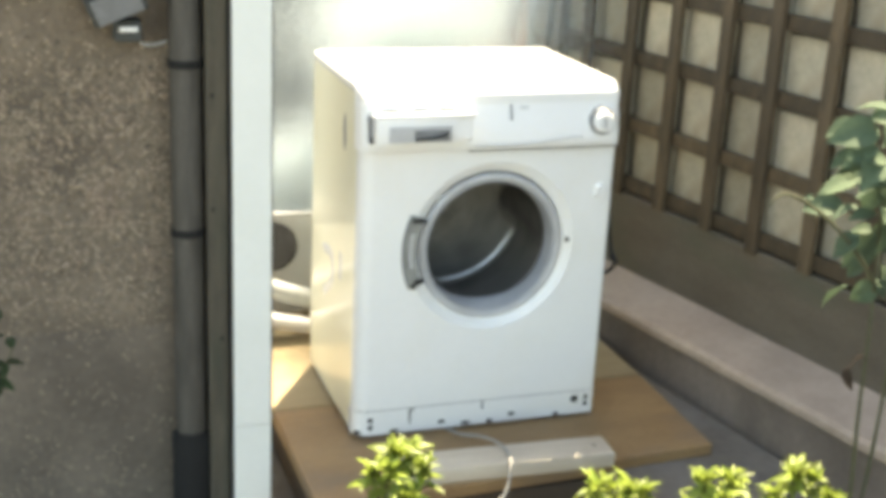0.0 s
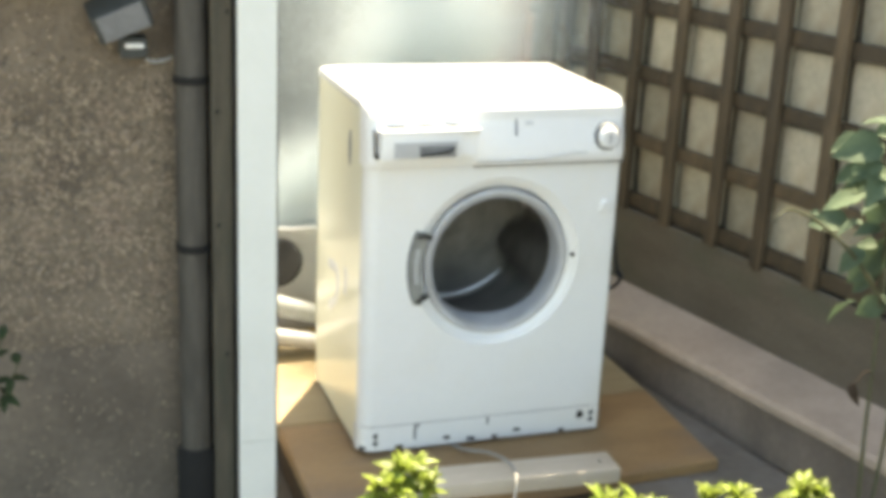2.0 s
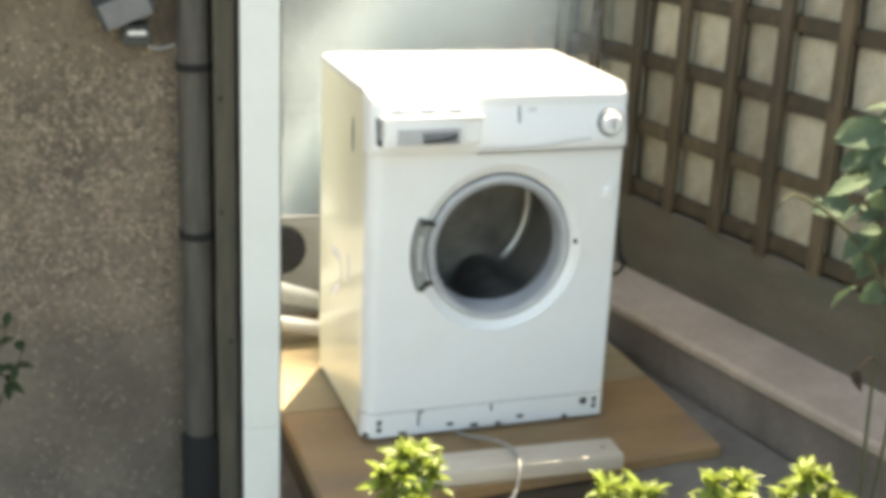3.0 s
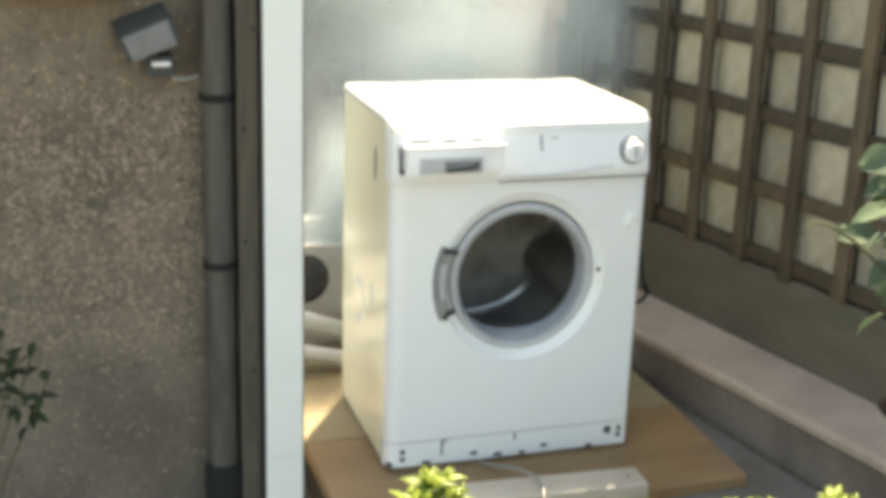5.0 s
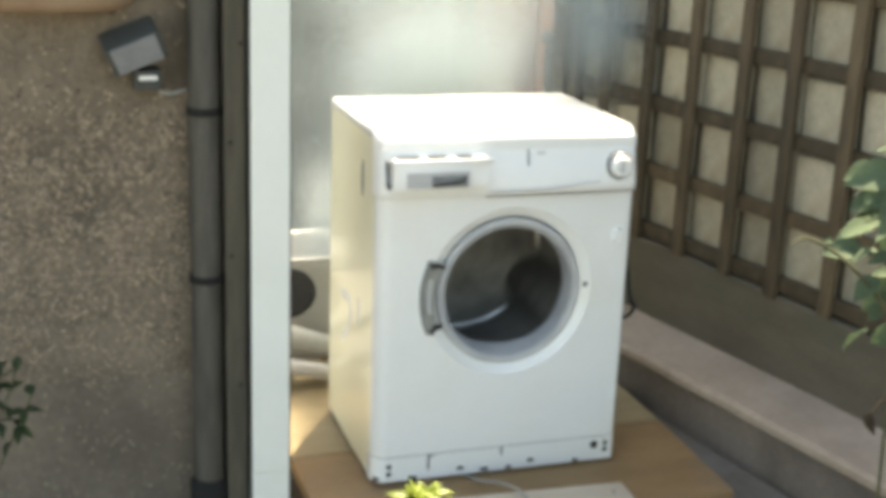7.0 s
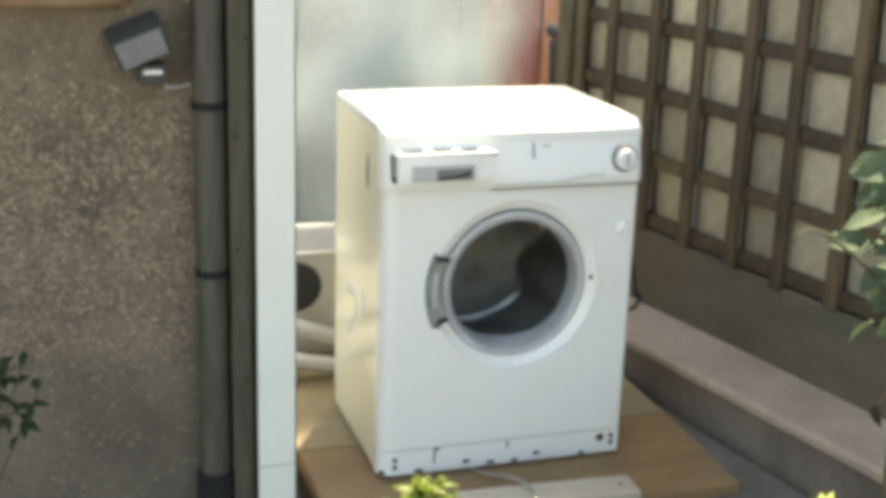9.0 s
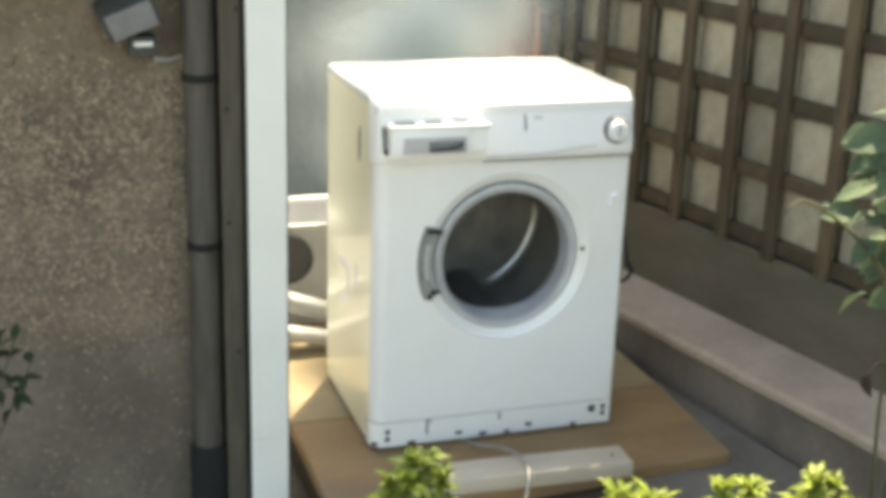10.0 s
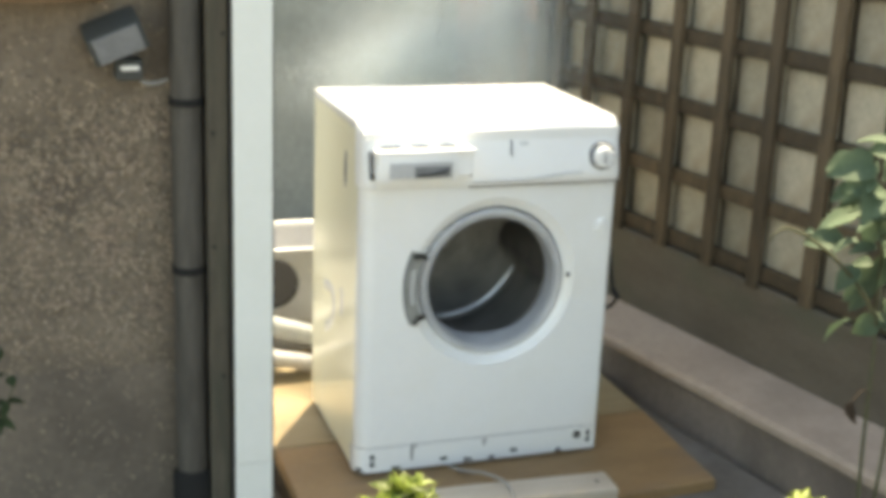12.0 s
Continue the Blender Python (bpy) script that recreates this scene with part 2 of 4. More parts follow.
def along_fence(u0, u1, off0, off1, z0, z1, bevel=0.0):
    """A block in the fence's own directions; off: distance from the trellis plane into the yard."""
    bm = box(-off1, -off0, u0, u1, z0, z1, bevel)
    bmesh.ops.transform(bm, matrix=fence_pose(0, 0, 0), verts=bm.verts)
    return bm


def build_ground():
    bm = bmesh.new()
    xs = [-400, -60, -12, -4, -2, 0, 2, 4, 12, 60, 400]
    grid = [[bm.verts.new((x, y, GROUND_Z)) for y in xs] for x in xs]
    for i in range(len(xs) - 1):
        for j in range(len(xs) - 1):
            bm.faces.new((grid[i][j], grid[i + 1][j], grid[i + 1][j + 1], grid[i][j + 1]))
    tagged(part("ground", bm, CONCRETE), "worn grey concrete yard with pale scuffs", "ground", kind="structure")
    bm = along_fence(-0.62, 1.05, 0.226, 0.66, GROUND_Z, -0.028, 0.006)
    tagged(part("paving", bm, CONCRETE), "grey concrete strip beside the wooden platform", "paving", kind="structure")
    # hidden pale slab, added to throw sunlight back onto the cabinet side
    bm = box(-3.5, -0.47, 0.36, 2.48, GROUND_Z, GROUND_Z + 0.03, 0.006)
    tagged(part("paving", bm, BOUNCESLAB), "unseen pale slab added to bounce sun onto the machine side", "paving", kind="structure")
    # bed of earth before the platform
    bm = bmesh.new()
    nx, ny = 40, 24
    rows = []
    for i in range(nx + 1):
        row = []
        for j in range(ny + 1):
            u, v = i / nx, j / ny
            edge = min(u, 1 - u, v, 1 - v)
            p = Vector((-1.6 + 2.5 * u, -1.45 + 1.13 * v, 0))
            row.append(bm.verts.new((p.x, p.y, GROUND_Z + 0.004 + 0.05 * min(1, edge * 8) * (0.6 + 0.6 * noise.noise(p * 9)))))
        rows.append(row)
    for i in range(nx):
        for j in range(ny):
            bm.faces.new((rows[i][j], rows[i + 1][j], rows[i + 1][j + 1], rows[i][j + 1]))
    tagged(part("flower_bed", bm, SOIL, smooth=40), "dark bare soil of a planted bed", "soil", kind="structure")


def build_fence_wall():
    # unseen upper steps set by the shade wanted: the tall one darkens the plank
    for u0, u1, top in ((-3.2, 0.18, 2.3), (0.18, 0.63, 3.05), (0.63, 1.02, 2.5)):
        tagged(part("wall_east", along_fence(u0, u1, -0.16, -0.045, GROUND_Z, top), FENCEWALL), "wall of buff stone blocks behind the trellis", "wall", kind="structure")
    tagged(part("gravel_board", along_fence(-3.2, 1.03, -0.043, 0.012, GROUND_Z, 0.335, 0.006), GRAVELBOARD), "dark brown damp-stained board under the trellis", "board", kind="structure")
    # the ledge steps out of the yard, its edge worn uneven
    own = bmesh.new()
    n = 60
    rows = []
    for i in range(n + 1):
        u = -3.2 + 4.25 * i / n
        wob = 0.008 * noise.noise(Vector((u * 6, 0, 0))) + 0.004 * noise.noise(Vector((u * 22, 3, 0)))
        top = 0.108 + 0.015 * (0.7 - u) + 0.004 * noise.noise(Vector((u * 5, 7, 0)))
        low = 0.075 + 0.015 * (0.7 - u)
        prof = [(0.014, low), (0.014, top + 0.004), (0.1, top), (0.212 + wob, top - 0.003), (0.222 + wob, top - 0.012), (0.223 + wob, low + 0.005), (0.218, low)]
        rows.append([own.verts.new(FN * (FD - o) + FU * u + Vector((0, 0, z))) for o, z in prof])
    for a, b in zip(rows, rows[1:]):
        for k in range(6):
            own.faces.new((a[k], b[k], b[k + 1], a[k + 1]))
    own.faces.new(rows[0])
    own.faces.new(rows[-1])
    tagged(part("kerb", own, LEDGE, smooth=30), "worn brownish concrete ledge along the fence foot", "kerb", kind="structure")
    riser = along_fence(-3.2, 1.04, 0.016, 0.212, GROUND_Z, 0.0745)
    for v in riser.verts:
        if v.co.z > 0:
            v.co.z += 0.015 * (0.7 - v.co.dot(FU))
    tagged(part("kerb_riser", riser, RISER), "concrete face below the ledge, its shade put into the colour", "kerb", kind="structure")


def build_house_wall():
    tagged(part("wall_west", box(-4.2, -0.56, 0.10, 0.33, GROUND_Z, 2.3), DASH), "brown pebble-dashed house wall with a smoother foot", "wall", kind="structure")
    tagged(part("wall_north", box(-3.6, 2.6, 2.5, 2.7, GROUND_Z, 1.5), BACKWALL), "grey-green rendered yard wall behind drifting smoke", "wall", kind="structure")


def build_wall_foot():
    """A skim of smooth, slightly darker render over the foot of the house wall, its upper edge uneven."""
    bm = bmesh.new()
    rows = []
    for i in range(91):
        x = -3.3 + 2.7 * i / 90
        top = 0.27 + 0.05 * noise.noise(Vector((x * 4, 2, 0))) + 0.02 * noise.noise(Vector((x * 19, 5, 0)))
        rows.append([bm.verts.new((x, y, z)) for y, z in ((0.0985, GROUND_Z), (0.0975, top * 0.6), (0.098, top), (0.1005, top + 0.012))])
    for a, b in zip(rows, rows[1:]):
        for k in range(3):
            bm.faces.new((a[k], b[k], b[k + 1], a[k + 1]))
    tagged(part("wall_foot", bm, DASHFOOT, smooth=60), "smooth, slightly darker render along the foot of the house wall", "wall", kind="structure")


def build_wall_shader():
    # overhang added above the view so that the upper wall falls darker
    bm = box(-4.2, -0.73, -0.32, 0.098, 1.46, 1.50, 0.004)
    tagged(part("eaves", bm, GREYWOOD), "unseen timber board added to shade the upper house wall", "eaves", kind="structure")


def build_pebbles():
    """The stones of the dash, thinning out towards the foot of the wall."""
    rng = random.Random(4)
    base = bmesh.new()
    bmesh.ops.create_icosphere(base, subdivisions=1, radius=1)
    bv = np.array([v.co[:] for v in base.verts])
    bf = np.array([[v.index for v in f.verts] for f in base.faces])
    base.free()
    vs, fs, n = [], [], 0
    while n < 11000:
        x, z = rng.uniform(-1.25, -0.62), rng.uniform(-0.14, 1.45)
        keep = min(1, max(0.3, (z - 0.1) / 0.4)) * (1.0 if z < 0.78 else max(0.08, 1 - (z - 0.78) / 0.16))
        keep *= min(1, max(0.25, 0.7 + 1.3 * noise.noise(Vector((x * 14, 0, z * 14)))))
        if rng.random() > keep:
            continue
        s = rng.choice((0.0022, 0.003, 0.0038, 0.0048)) * rng.uniform(0.8, 1.25) * (0.75 if z < 0.35 else 1.0)
        m = Matrix.Rotation(rng.uniform(0, 6.28), 3, "Y") @ Matrix.Diagonal((s * rng.uniform(0.8, 1.5), s * 0.75, s))
        vs.append(bv @ np.array(m).T + (x, 0.0995, z))
        fs.append(bf + n * len(bv))
        n += 1
    me = bpy.data.meshes.new("pebbles")
    me.from_pydata(np.concatenate(vs).tolist(), [], np.concatenate(fs).tolist())
    me.materials.append(PEBBLE)
    ob = new("pebbles", me)
    tagged(ob, "small brown and buff stones set in render", "pebbles", kind="stuff")


# ---- posts and pipe ----
def build_downpipe():
    t = thing("downpipe", "grey plastic downpipe held to the wall by dark clips", "pipe", (-0.6575, 0.04, GROUND_Z))
    part("pipe", tube([(0, 0, 0.2), (0, 0, 1.2), (0, 0, 2.7)], 0.0325, 28), PIPE, t, smooth=40)
    part("socket", lathe([(0.0345, 1.58), (0.040, 1.58), (0.040, 1.65), (0.0345, 1.66)], 28, axis="z"), PIPE, t, smooth=40)
    for z in (0.675, 1.03, 1.75):
        clip = part("clip", lathe([(0.033, z - 0.008), (0.036, z - 0.008), (0.036, z + 0.008), (0.033, z + 0.008)], 28, axis="z", close=True), MATT, t, "black pipe clip", smooth=40)
        part("lug", box(0.031, 0.0385, 0.0, 0.058, z - 0.008, z + 0.008, 0.002), DARK, clip)
        part("screw", lathe([(0.0, -0.004), (0.003, -0.003), (0.003, 0.0)], 10, (0.0345, 0.0, z), "y"), HINGE, clip)
    part("shoe", lathe([(0.034, 0.0), (0.043, 0.0), (0.043, 0.20), (0.036, 0.215)], 28, axis="z"), MATT, t, "dark shoe at the foot of the pipe", smooth=40)


def build_posts():
    t = thing("timber_post", "weathered grey-brown timber post beside the pipe", "post", (-0.5985, 0.037, GROUND_Z))
    bm = bmesh.new()
    rows = []
    for k in range(41):
        z = 2.6 * k / 40
        w = 0.0015 * noise.noise(Vector((3, 1, z * 7)))
        rows.append([bm.verts.new((x + w, y, z)) for x, y in ((-0.0235, -0.035), (-0.0205, -0.038), (0.0175, -0.038), (0.0195, -0.035), (0.0195, 0.06), (-0.0235, 0.06))])
    for a, b in zip(rows, rows[1:]):
        for i in range(6):
            bm.faces.new((a[i], a[(i + 1) % 6], b[(i + 1) % 6], b[i]))
    bm.faces.new(rows[0])
    bm.faces.new(rows[-1])
    part("timber", bm, GREYWOOD, t)
    for x, z in ((-0.012, 0.97), (0.010, 1.17), (-0.012, 0.73), (0.004, 0.44)):
        part("nail", lathe([(0.0, -0.0015), (0.004, -0.001), (0.0045, 0.0)], 10, (x, -0.038, z), "y"), MATT, t)
    t = thing("white_frame_post", "white painted frame post with a dark joint", "post", (-0.5355, 0.0, GROUND_Z))
    part("board", box(-0.039, 0.0415, -0.03, 0.075, 0.0, 0.2412, 0.001), WHITEPOST, t)
    part("board", box(-0.039, 0.0415, -0.032, 0.075, 0.242, 2.7, 0.003), WHITEPOST, t)
    part("seal", box(0.042, 0.045, -0.024, 0.06, 0.0, 2.6), DARK, t, "thin dark seal strip")
    part("seal", box(-0.0425, -0.0395, -0.024, 0.06, 0.0, 2.6), DARK, t, "thin dark seal strip")


def build_trellis():
    t = thing("trellis", "dark brown stained wooden square trellis on the wall", "trellis", (0, 0, 0))
    rng = random.Random(2)
    vert = box(-0.022, -0.004, -0.0205, 0.0205, 0.33, 2.28, 0.002, 1)
    me_v = bpy.data.meshes.new("slat")
    vert.to_mesh(me_v)
    vert.free()
    me_v.materials.append(TRELLIS)
    me_h = bpy.data.meshes.new("rail")
    horiz = box(-0.003, 0.015, -3.1, 1.0, -0.020, 0.020, 0.002, 1)
    horiz.to_mesh(me_h)
    horiz.free()
    me_h.materials.append(TRELLIS)
    us = [-0.17, 0.017, 0.203, 0.40, 0.60, 0.80, 0.965] + [-0.17 - 0.19 * k for k in range(1, 15)]
    for u in us:
        ob = new("slat", me_v)
        ob.parent = t
        ob.matrix_basis = fence_pose(u, 0.0, rng.uniform(-0.006, 0.006)) @ Matrix.Rotation(rng.uniform(-0.006, 0.006), 4, "X")
    for z in (0.365, 0.54, 0.735, 0.925, 1.11, 1.30, 1.49, 1.68, 1.87, 2.06, 2.24):
        ob = new("rail", me_h)
        ob.parent = t
        ob.matrix_basis = fence_pose(0.0, 0.0, z) @ Matrix.Rotation(rng.uniform(-0.002, 0.002), 4, "X")
    end = tagged(part("fence_post", along_fence(1.0, 1.075, -0.10, 0.03, GROUND_Z, 2.52, 0.004), TRELLIS), "dark brown wooden end post of the fence", "post")
    return t, end


def build_wall_blocks():
    """Courses of buff blocks that face the wall behind the trellis."""
    rng = random.Random(31)
    wall = bpy.data.objects["wall_east"]
    meshes = []
    for k in range(4):
        hw, hh = (0.087, 0.089, 0.083, 0.091)[k], (0.080, 0.084, 0.081, 0.077)[k]
        bm = box(-0.02, 0.0, -hw, hw, -hh, hh, 0.009, 2)
        for v in bm.verts:
            v.co += 0.005 * noise.noise_vector(v.co * 22 + Vector((3 * k, 0, 0)))
            v.co.x = min(v.co.x, 0.003)
        me = bpy.data.meshes.new("block")
        bm.to_mesh(me)
        bm.free()
        me.materials.append(BLOCK)
        meshes.append(me)
    cells = sorted([-0.17, 0.017, 0.203, 0.40, 0.60, 0.80, 0.965] + [-0.17 - 0.19 * k for k in range(1, 8)])
    rails = (0.365, 0.54, 0.735, 0.925, 1.11, 1.30, 1.49)
    for r0, r1 in zip(rails, rails[1:]):
        for u0, u1 in zip(cells, cells[1:]):
            ob = new("block", meshes[rng.randrange(4)])
            ob.parent = wall
            # blocks sit low: the brown left under each rail stands for its shadow
            place = fence_pose((u0 + u1) / 2 + rng.uniform(-0.008, 0.008), -0.045, (r0 + r1) / 2 - 0.012 + rng.uniform(-0.006, 0.006))
            ob.matrix_basis = place @ Matrix.Rotation(rng.uniform(-0.04, 0.04), 4, "X")


# ---- platform ----
def build_platform():
    t = thing("wooden_platform", "brown wooden board platform under the washing machine", "platform", (0, 0, GROUND_Z))
    edges = [-0.27, 0.195, 0.62, 1.05]
    for y0, y1 in zip(edges, edges[1:]):
        bm = box(-0.445, 0.53, y0 + 0.0015, y1 - 0.0015, 0.125, 0.16, 0.006, 2)
        for v in bm.verts:
            if v.co.x > 0.4 and v.co.y < -0.2:
                v.co.x -= 0.012
                v.co.y += 0.06
        # rear planks take a paler ply, the sun patch lightened into their colour
        part("plank", bm, WOOD if y0 < 0 else WOODSUN, t)
    for x in (-0.39, -0.08, 0.22):
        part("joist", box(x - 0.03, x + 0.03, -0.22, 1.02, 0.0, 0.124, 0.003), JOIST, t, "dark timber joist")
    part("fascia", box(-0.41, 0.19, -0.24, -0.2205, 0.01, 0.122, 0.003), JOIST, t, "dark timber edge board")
    p = thing("loose_plank", "pale sawn plank lying before the machine", "plank", (0, 0, 0))
    bm = box(-0.27, 0.24, -0.042, 0.042, 0.0, 0.036, 0.003, 2)
    for v in bm.verts:
        v.co.z += 0.002 * noise.noise(v.co * 8)
    part("plank_body", bm, PALEWOOD, p, smooth=30)
    part("nail", lathe([(0.0, 0.0375), (0.004, 0.037), (0.004, 0.034)], 10, (0.205, 0.0, 0), "z"), DARK, p, "rusty nail head")
    part("nail", lathe([(0.0, 0.0375), (0.004, 0.037), (0.004, 0.034)], 10, (-0.2, 0.01, 0), "z"), DARK, p, "rusty nail head")
    p.matrix_basis = pose(0.0, -0.205, 0.0005, 0, 0, -2.5)


# ---- washing machine ----
W, D, TOP = 0.3005, 0.44, 0.82
CORNER, CORNER_E = 0.034, 0.013
PORT = Vector((0.012, 0, 0.449))
EYE_OF_DOOR = PORT + Vector((0.001, 0, -0.004))


def machine_front():
    """The front sheet with its round dished opening."""
    bm = bmesh.new()
    x0, x1, z0, z1 = -W + CORNER, W - CORNER_E, 0.070, 0.80
    angles = [2 * math.pi * k / 96 for k in range(96)]
    for x, z in ((x0, z0), (x0, z1), (x1, z0), (x1, z1)):
        angles.append(math.atan2(x - PORT.x, z - PORT.z) % (2 * math.pi))
    angles = sorted(angles)
    prof = [(0.197, 0.0), (0.195, 0.004), (0.191, 0.006), (0.188, 0.0063), (0.185, 0.0105), (0.180, 0.0135), (0.1755, 0.0142), (0.174, 0.017), (0.173, 0.03)]
    rows = []
    for a in angles:
        s, c = math.sin(a), math.cos(a)
        k = min((x1 - PORT.x) / s if s > 1e-9 else ((x0 - PORT.x) / s if s < -1e-9 else 9), (z1 - PORT.z) / c if c > 1e-9 else ((z0 - PORT.z) / c if c < -1e-9 else 9))
        row = [bm.verts.new((PORT.x + k * s, 0, PORT.z + k * c))]
        row += [bm.verts.new((PORT.x + r * s, y, PORT.z + r * c)) for r, y in prof]
        rows.append(row)
    for i in range(len(rows)):
        a, b = rows[i], rows[(i + 1) % len(rows)]
        for j in range(len(a) - 1):
            bm.faces.new((a[j], b[j], b[j + 1], a[j + 1]))
    # rounded corners
    for s, r in ((-1, CORNER), (1, CORNER_E)):
        arc = [(s * (W - r + r * math.sin(q)), r - r * math.cos(q)) for q in (math.pi / 2 * k / 10 for k in range(11))]
        lo = [bm.verts.new((x, y, z0)) for x, y in arc]
        hi = [bm.verts.new((x, y, z1)) for x, y in arc]
        for k in range(10):
            bm.faces.new((lo[k], lo[k + 1], hi[k + 1], hi[k]))
    bmesh.ops.remove_doubles(bm, verts=bm.verts, dist=1e-5)
    return bm


def side_walls(z0, z1, inset=0.0):
    """Side and back sheets."""
    bm = bmesh.new()
    w = W - inset
    line = [(-w, CORNER), (-w, D), (w, D), (w, CORNER_E)]
    lo = [bm.verts.new((x, y, z0)) for x, y in line]
    hi = [bm.verts.new((x, y, z1)) for x, y in line]
    for i in range(len(line) - 1):
        bm.faces.new((lo[i], lo[i + 1], hi[i + 1], hi[i]))
    return bm


def kick_strip(z0, z1, inset):
    """A strip that follows the rounded front of the cabinet."""
    bm = bmesh.new()
    w = W - inset
    west, east = ([(w - r + r * math.sin(q), r - r * math.cos(q)) for q in (math.pi / 2 * k / 10 for k in range(11))] for r in (CORNER, CORNER_E))
    line = [(-x, y) for x, y in reversed(west)] + east + [(w, 0.05), (-w, 0.05)]
    lo = [bm.verts.new((x, y, z0)) for x, y in line]
    hi = [bm.verts.new((x, y, z1)) for x, y in line]
    n = len(line)
    for k in range(n):
        bm.faces.new((lo[k], lo[(k + 1) % n], hi[(k + 1) % n], hi[k]))
    bm.faces.new(lo)
    bm.faces.new(hi)
    return bm


def plate(r0, r1, y, depth, a0, a1, seg=24):
    return lathe([(r0, y), (r0, y - depth), (r1, y - depth), (r1, y)], seg, PORT, "y", None, a0, a1, True)


def build_machine():
    t = thing("washing_machine", "white front-loading washing machine, door missing, detergent drawer pulled out", "washing machine", (0.0035, 0, 0))
    front = part("front_panel", machine_front(), ENAMEL, t, smooth=35)
    part("cabinet_shell", side_walls(0.0676, 0.80), SIDE, t, "glossy cabinet sides, yellow bounced light put into their colour", smooth=40)
    part("rear_base", box(-W + 0.0006, W - 0.0006, 0.05, D, 0.012, 0.067), SIDE, t)
    part("base", box(-W + 0.004, W - 0.004, 0.004, D - 0.004, 0.012, 0.02), DULLBLACK, t)
    part("top_tray", box(-W + 0.004, W - 0.004, 0.004, D - 0.004, 0.785, 0.798), ENAMEL, t)
    lid = box(-W - 0.0008, W + 0.0008, 0.04, D + 0.006, 0.7985, TOP)
    bmesh.ops.bevel(lid, geom=[e for e in lid.edges if min(v.co.z for v in e.verts) > 0.81], offset=0.013, segments=5, affect="EDGES", profile=0.5)
    part("lid", lid, ENAMEL, t, "white lid glaring in the sun", smooth=50)
    # control panel with a rounded brow
    bm = bmesh.new()
    prof = [(0.05, 0.679), (-0.012, 0.679), (-0.016, 0.684), (-0.0165, 0.70), (-0.0105, 0.73), (-0.003, 0.758)]
    prof += [(0.046 - 0.0465 * math.cos(a), 0.770 + 0.0485 * math.sin(a)) for a in (math.pi / 2 * k / 12 for k in range(1, 13))]
    prof += [(0.056, 0.8187)]
    quarter = [math.pi / 2 * k / 8 for k in range(8, -1, -1)]
    east_r = 0.022
    xs = [-W - 0.0015 + CORNER * (1 - math.sin(q)) for q in quarter] + [W + 0.0015 - east_r * (1 - math.sin(q)) for q in reversed(quarter)]
    sh = [CORNER * (1 - math.cos(q)) for q in quarter] + [east_r * (1 - math.cos(q)) for q in reversed(quarter)]
    cols = [[bm.verts.new((x, y + s * min(1.0, max(0.0, (0.05 - y) / 0.06)), z - s * 0.16 * min(1.0, max(0.0, (z - 0.74) / 0.08)))) for y, z in prof] for x, s in zip(xs, sh)]
    for a, b in zip(cols, cols[1:]):
        for k in range(len(prof) - 1):
            bm.faces.new((a[k], b[k], b[k + 1], a[k + 1]))
    bm.faces.new(cols[0])
    bm.faces.new(cols[-1])
    panel = part("control_panel", bm, PANEL, t, "white moulded control panel", smooth=50)
    # moulded lip along the lower edge, dipping to the drawer
    lip = bend([(-0.055, -0.0155, 0.690), (0.05, -0.0165, 0.690), (0.12, -0.0165, 0.695), (0.165, -0.0155, 0.7005), (0.205, -0.0155, 0.702)], 8)
    part("moulded_lip", tube(lip, 0.0035, 8), BEZEL, panel, smooth=60)
    part("seam", box(-0.06, W - 0.003, -0.0125, 0.0, 0.6755, 0.6785), GREYTRIM, panel)
    bm = box(0.033, 0.0372, -0.0092, 0.01, 0.742, 0.776)
    for v in bm.verts:
        v.co.y += max(0.0, v.co.z - 0.742) * 0.25
    part("indicator", bm, GREYTRIM, panel, "dark indicator slot")
    part("badge", box(0.056, 0.076, -0.0026, 0.01, 0.764, 0.772, 0.001), BEZEL, panel, "small grey printed badge")
    # programme dial
    kx, kz = 0.252, 0.735
    knob = part("programme_dial", lathe([(0.0, -0.030), (0.020, -0.030), (0.023, -0.027), (0.0245, -0.012)], 40, (kx, 0, kz)), PANEL, panel, smooth=40)
    part("dial_ring", lathe([(0.0245, -0.006), (0.0258, -0.018), (0.029, -0.019), (0.031, -0.016), (0.0315, 0.0)], 40, (kx, 0, kz)), GREYTRIM, knob, "grey ring round the dial", smooth=40)
    part("dial_mark", box(kx - 0.0018, kx + 0.0018, -0.0312, -0.029, kz - 0.013, kz + 0.013), GREYTRIM, knob)
    for da in range(20, 380, 60):
        gx, gz = kx + 0.0105 * math.cos(radians(da)), kz + 0.0105 * math.sin(radians(da))
        part("grip", box(gx - 0.002, gx + 0.002, -0.0312, -0.029, gz - 0.002, gz + 0.002), RINGGREY, knob)
    # detergent drawer, pulled out
    x0, x1, yf = -0.285, -0.063, -0.052
    z0, z1 = 0.703, 0.772
    part("drawer_clip", box(x0 - 0.003, x0 + 0.006, -0.024, -0.0195, z0 + 0.001, z0 + 0.013, 0.001), DARK, panel, "dark drawer catch")
    # solid grey strip painted as the shade in the gap
    part("drawer_recess", box(x0 - 0.003, x0 + 0.001, -0.0195, 0.004, z0 + 0.002, z1 - 0.012), GREYTRIM, panel, "dark strip for the shaded gap beside the drawer")
    bm = box(x0 + 0.006, x1 - 0.04, yf, yf + 0.006, z0, z1 - 0.004, 0.002, 2)
    for v in bm.verts:
        if v.co.z < z0 + 0.02:
            v.co.y += 0.006
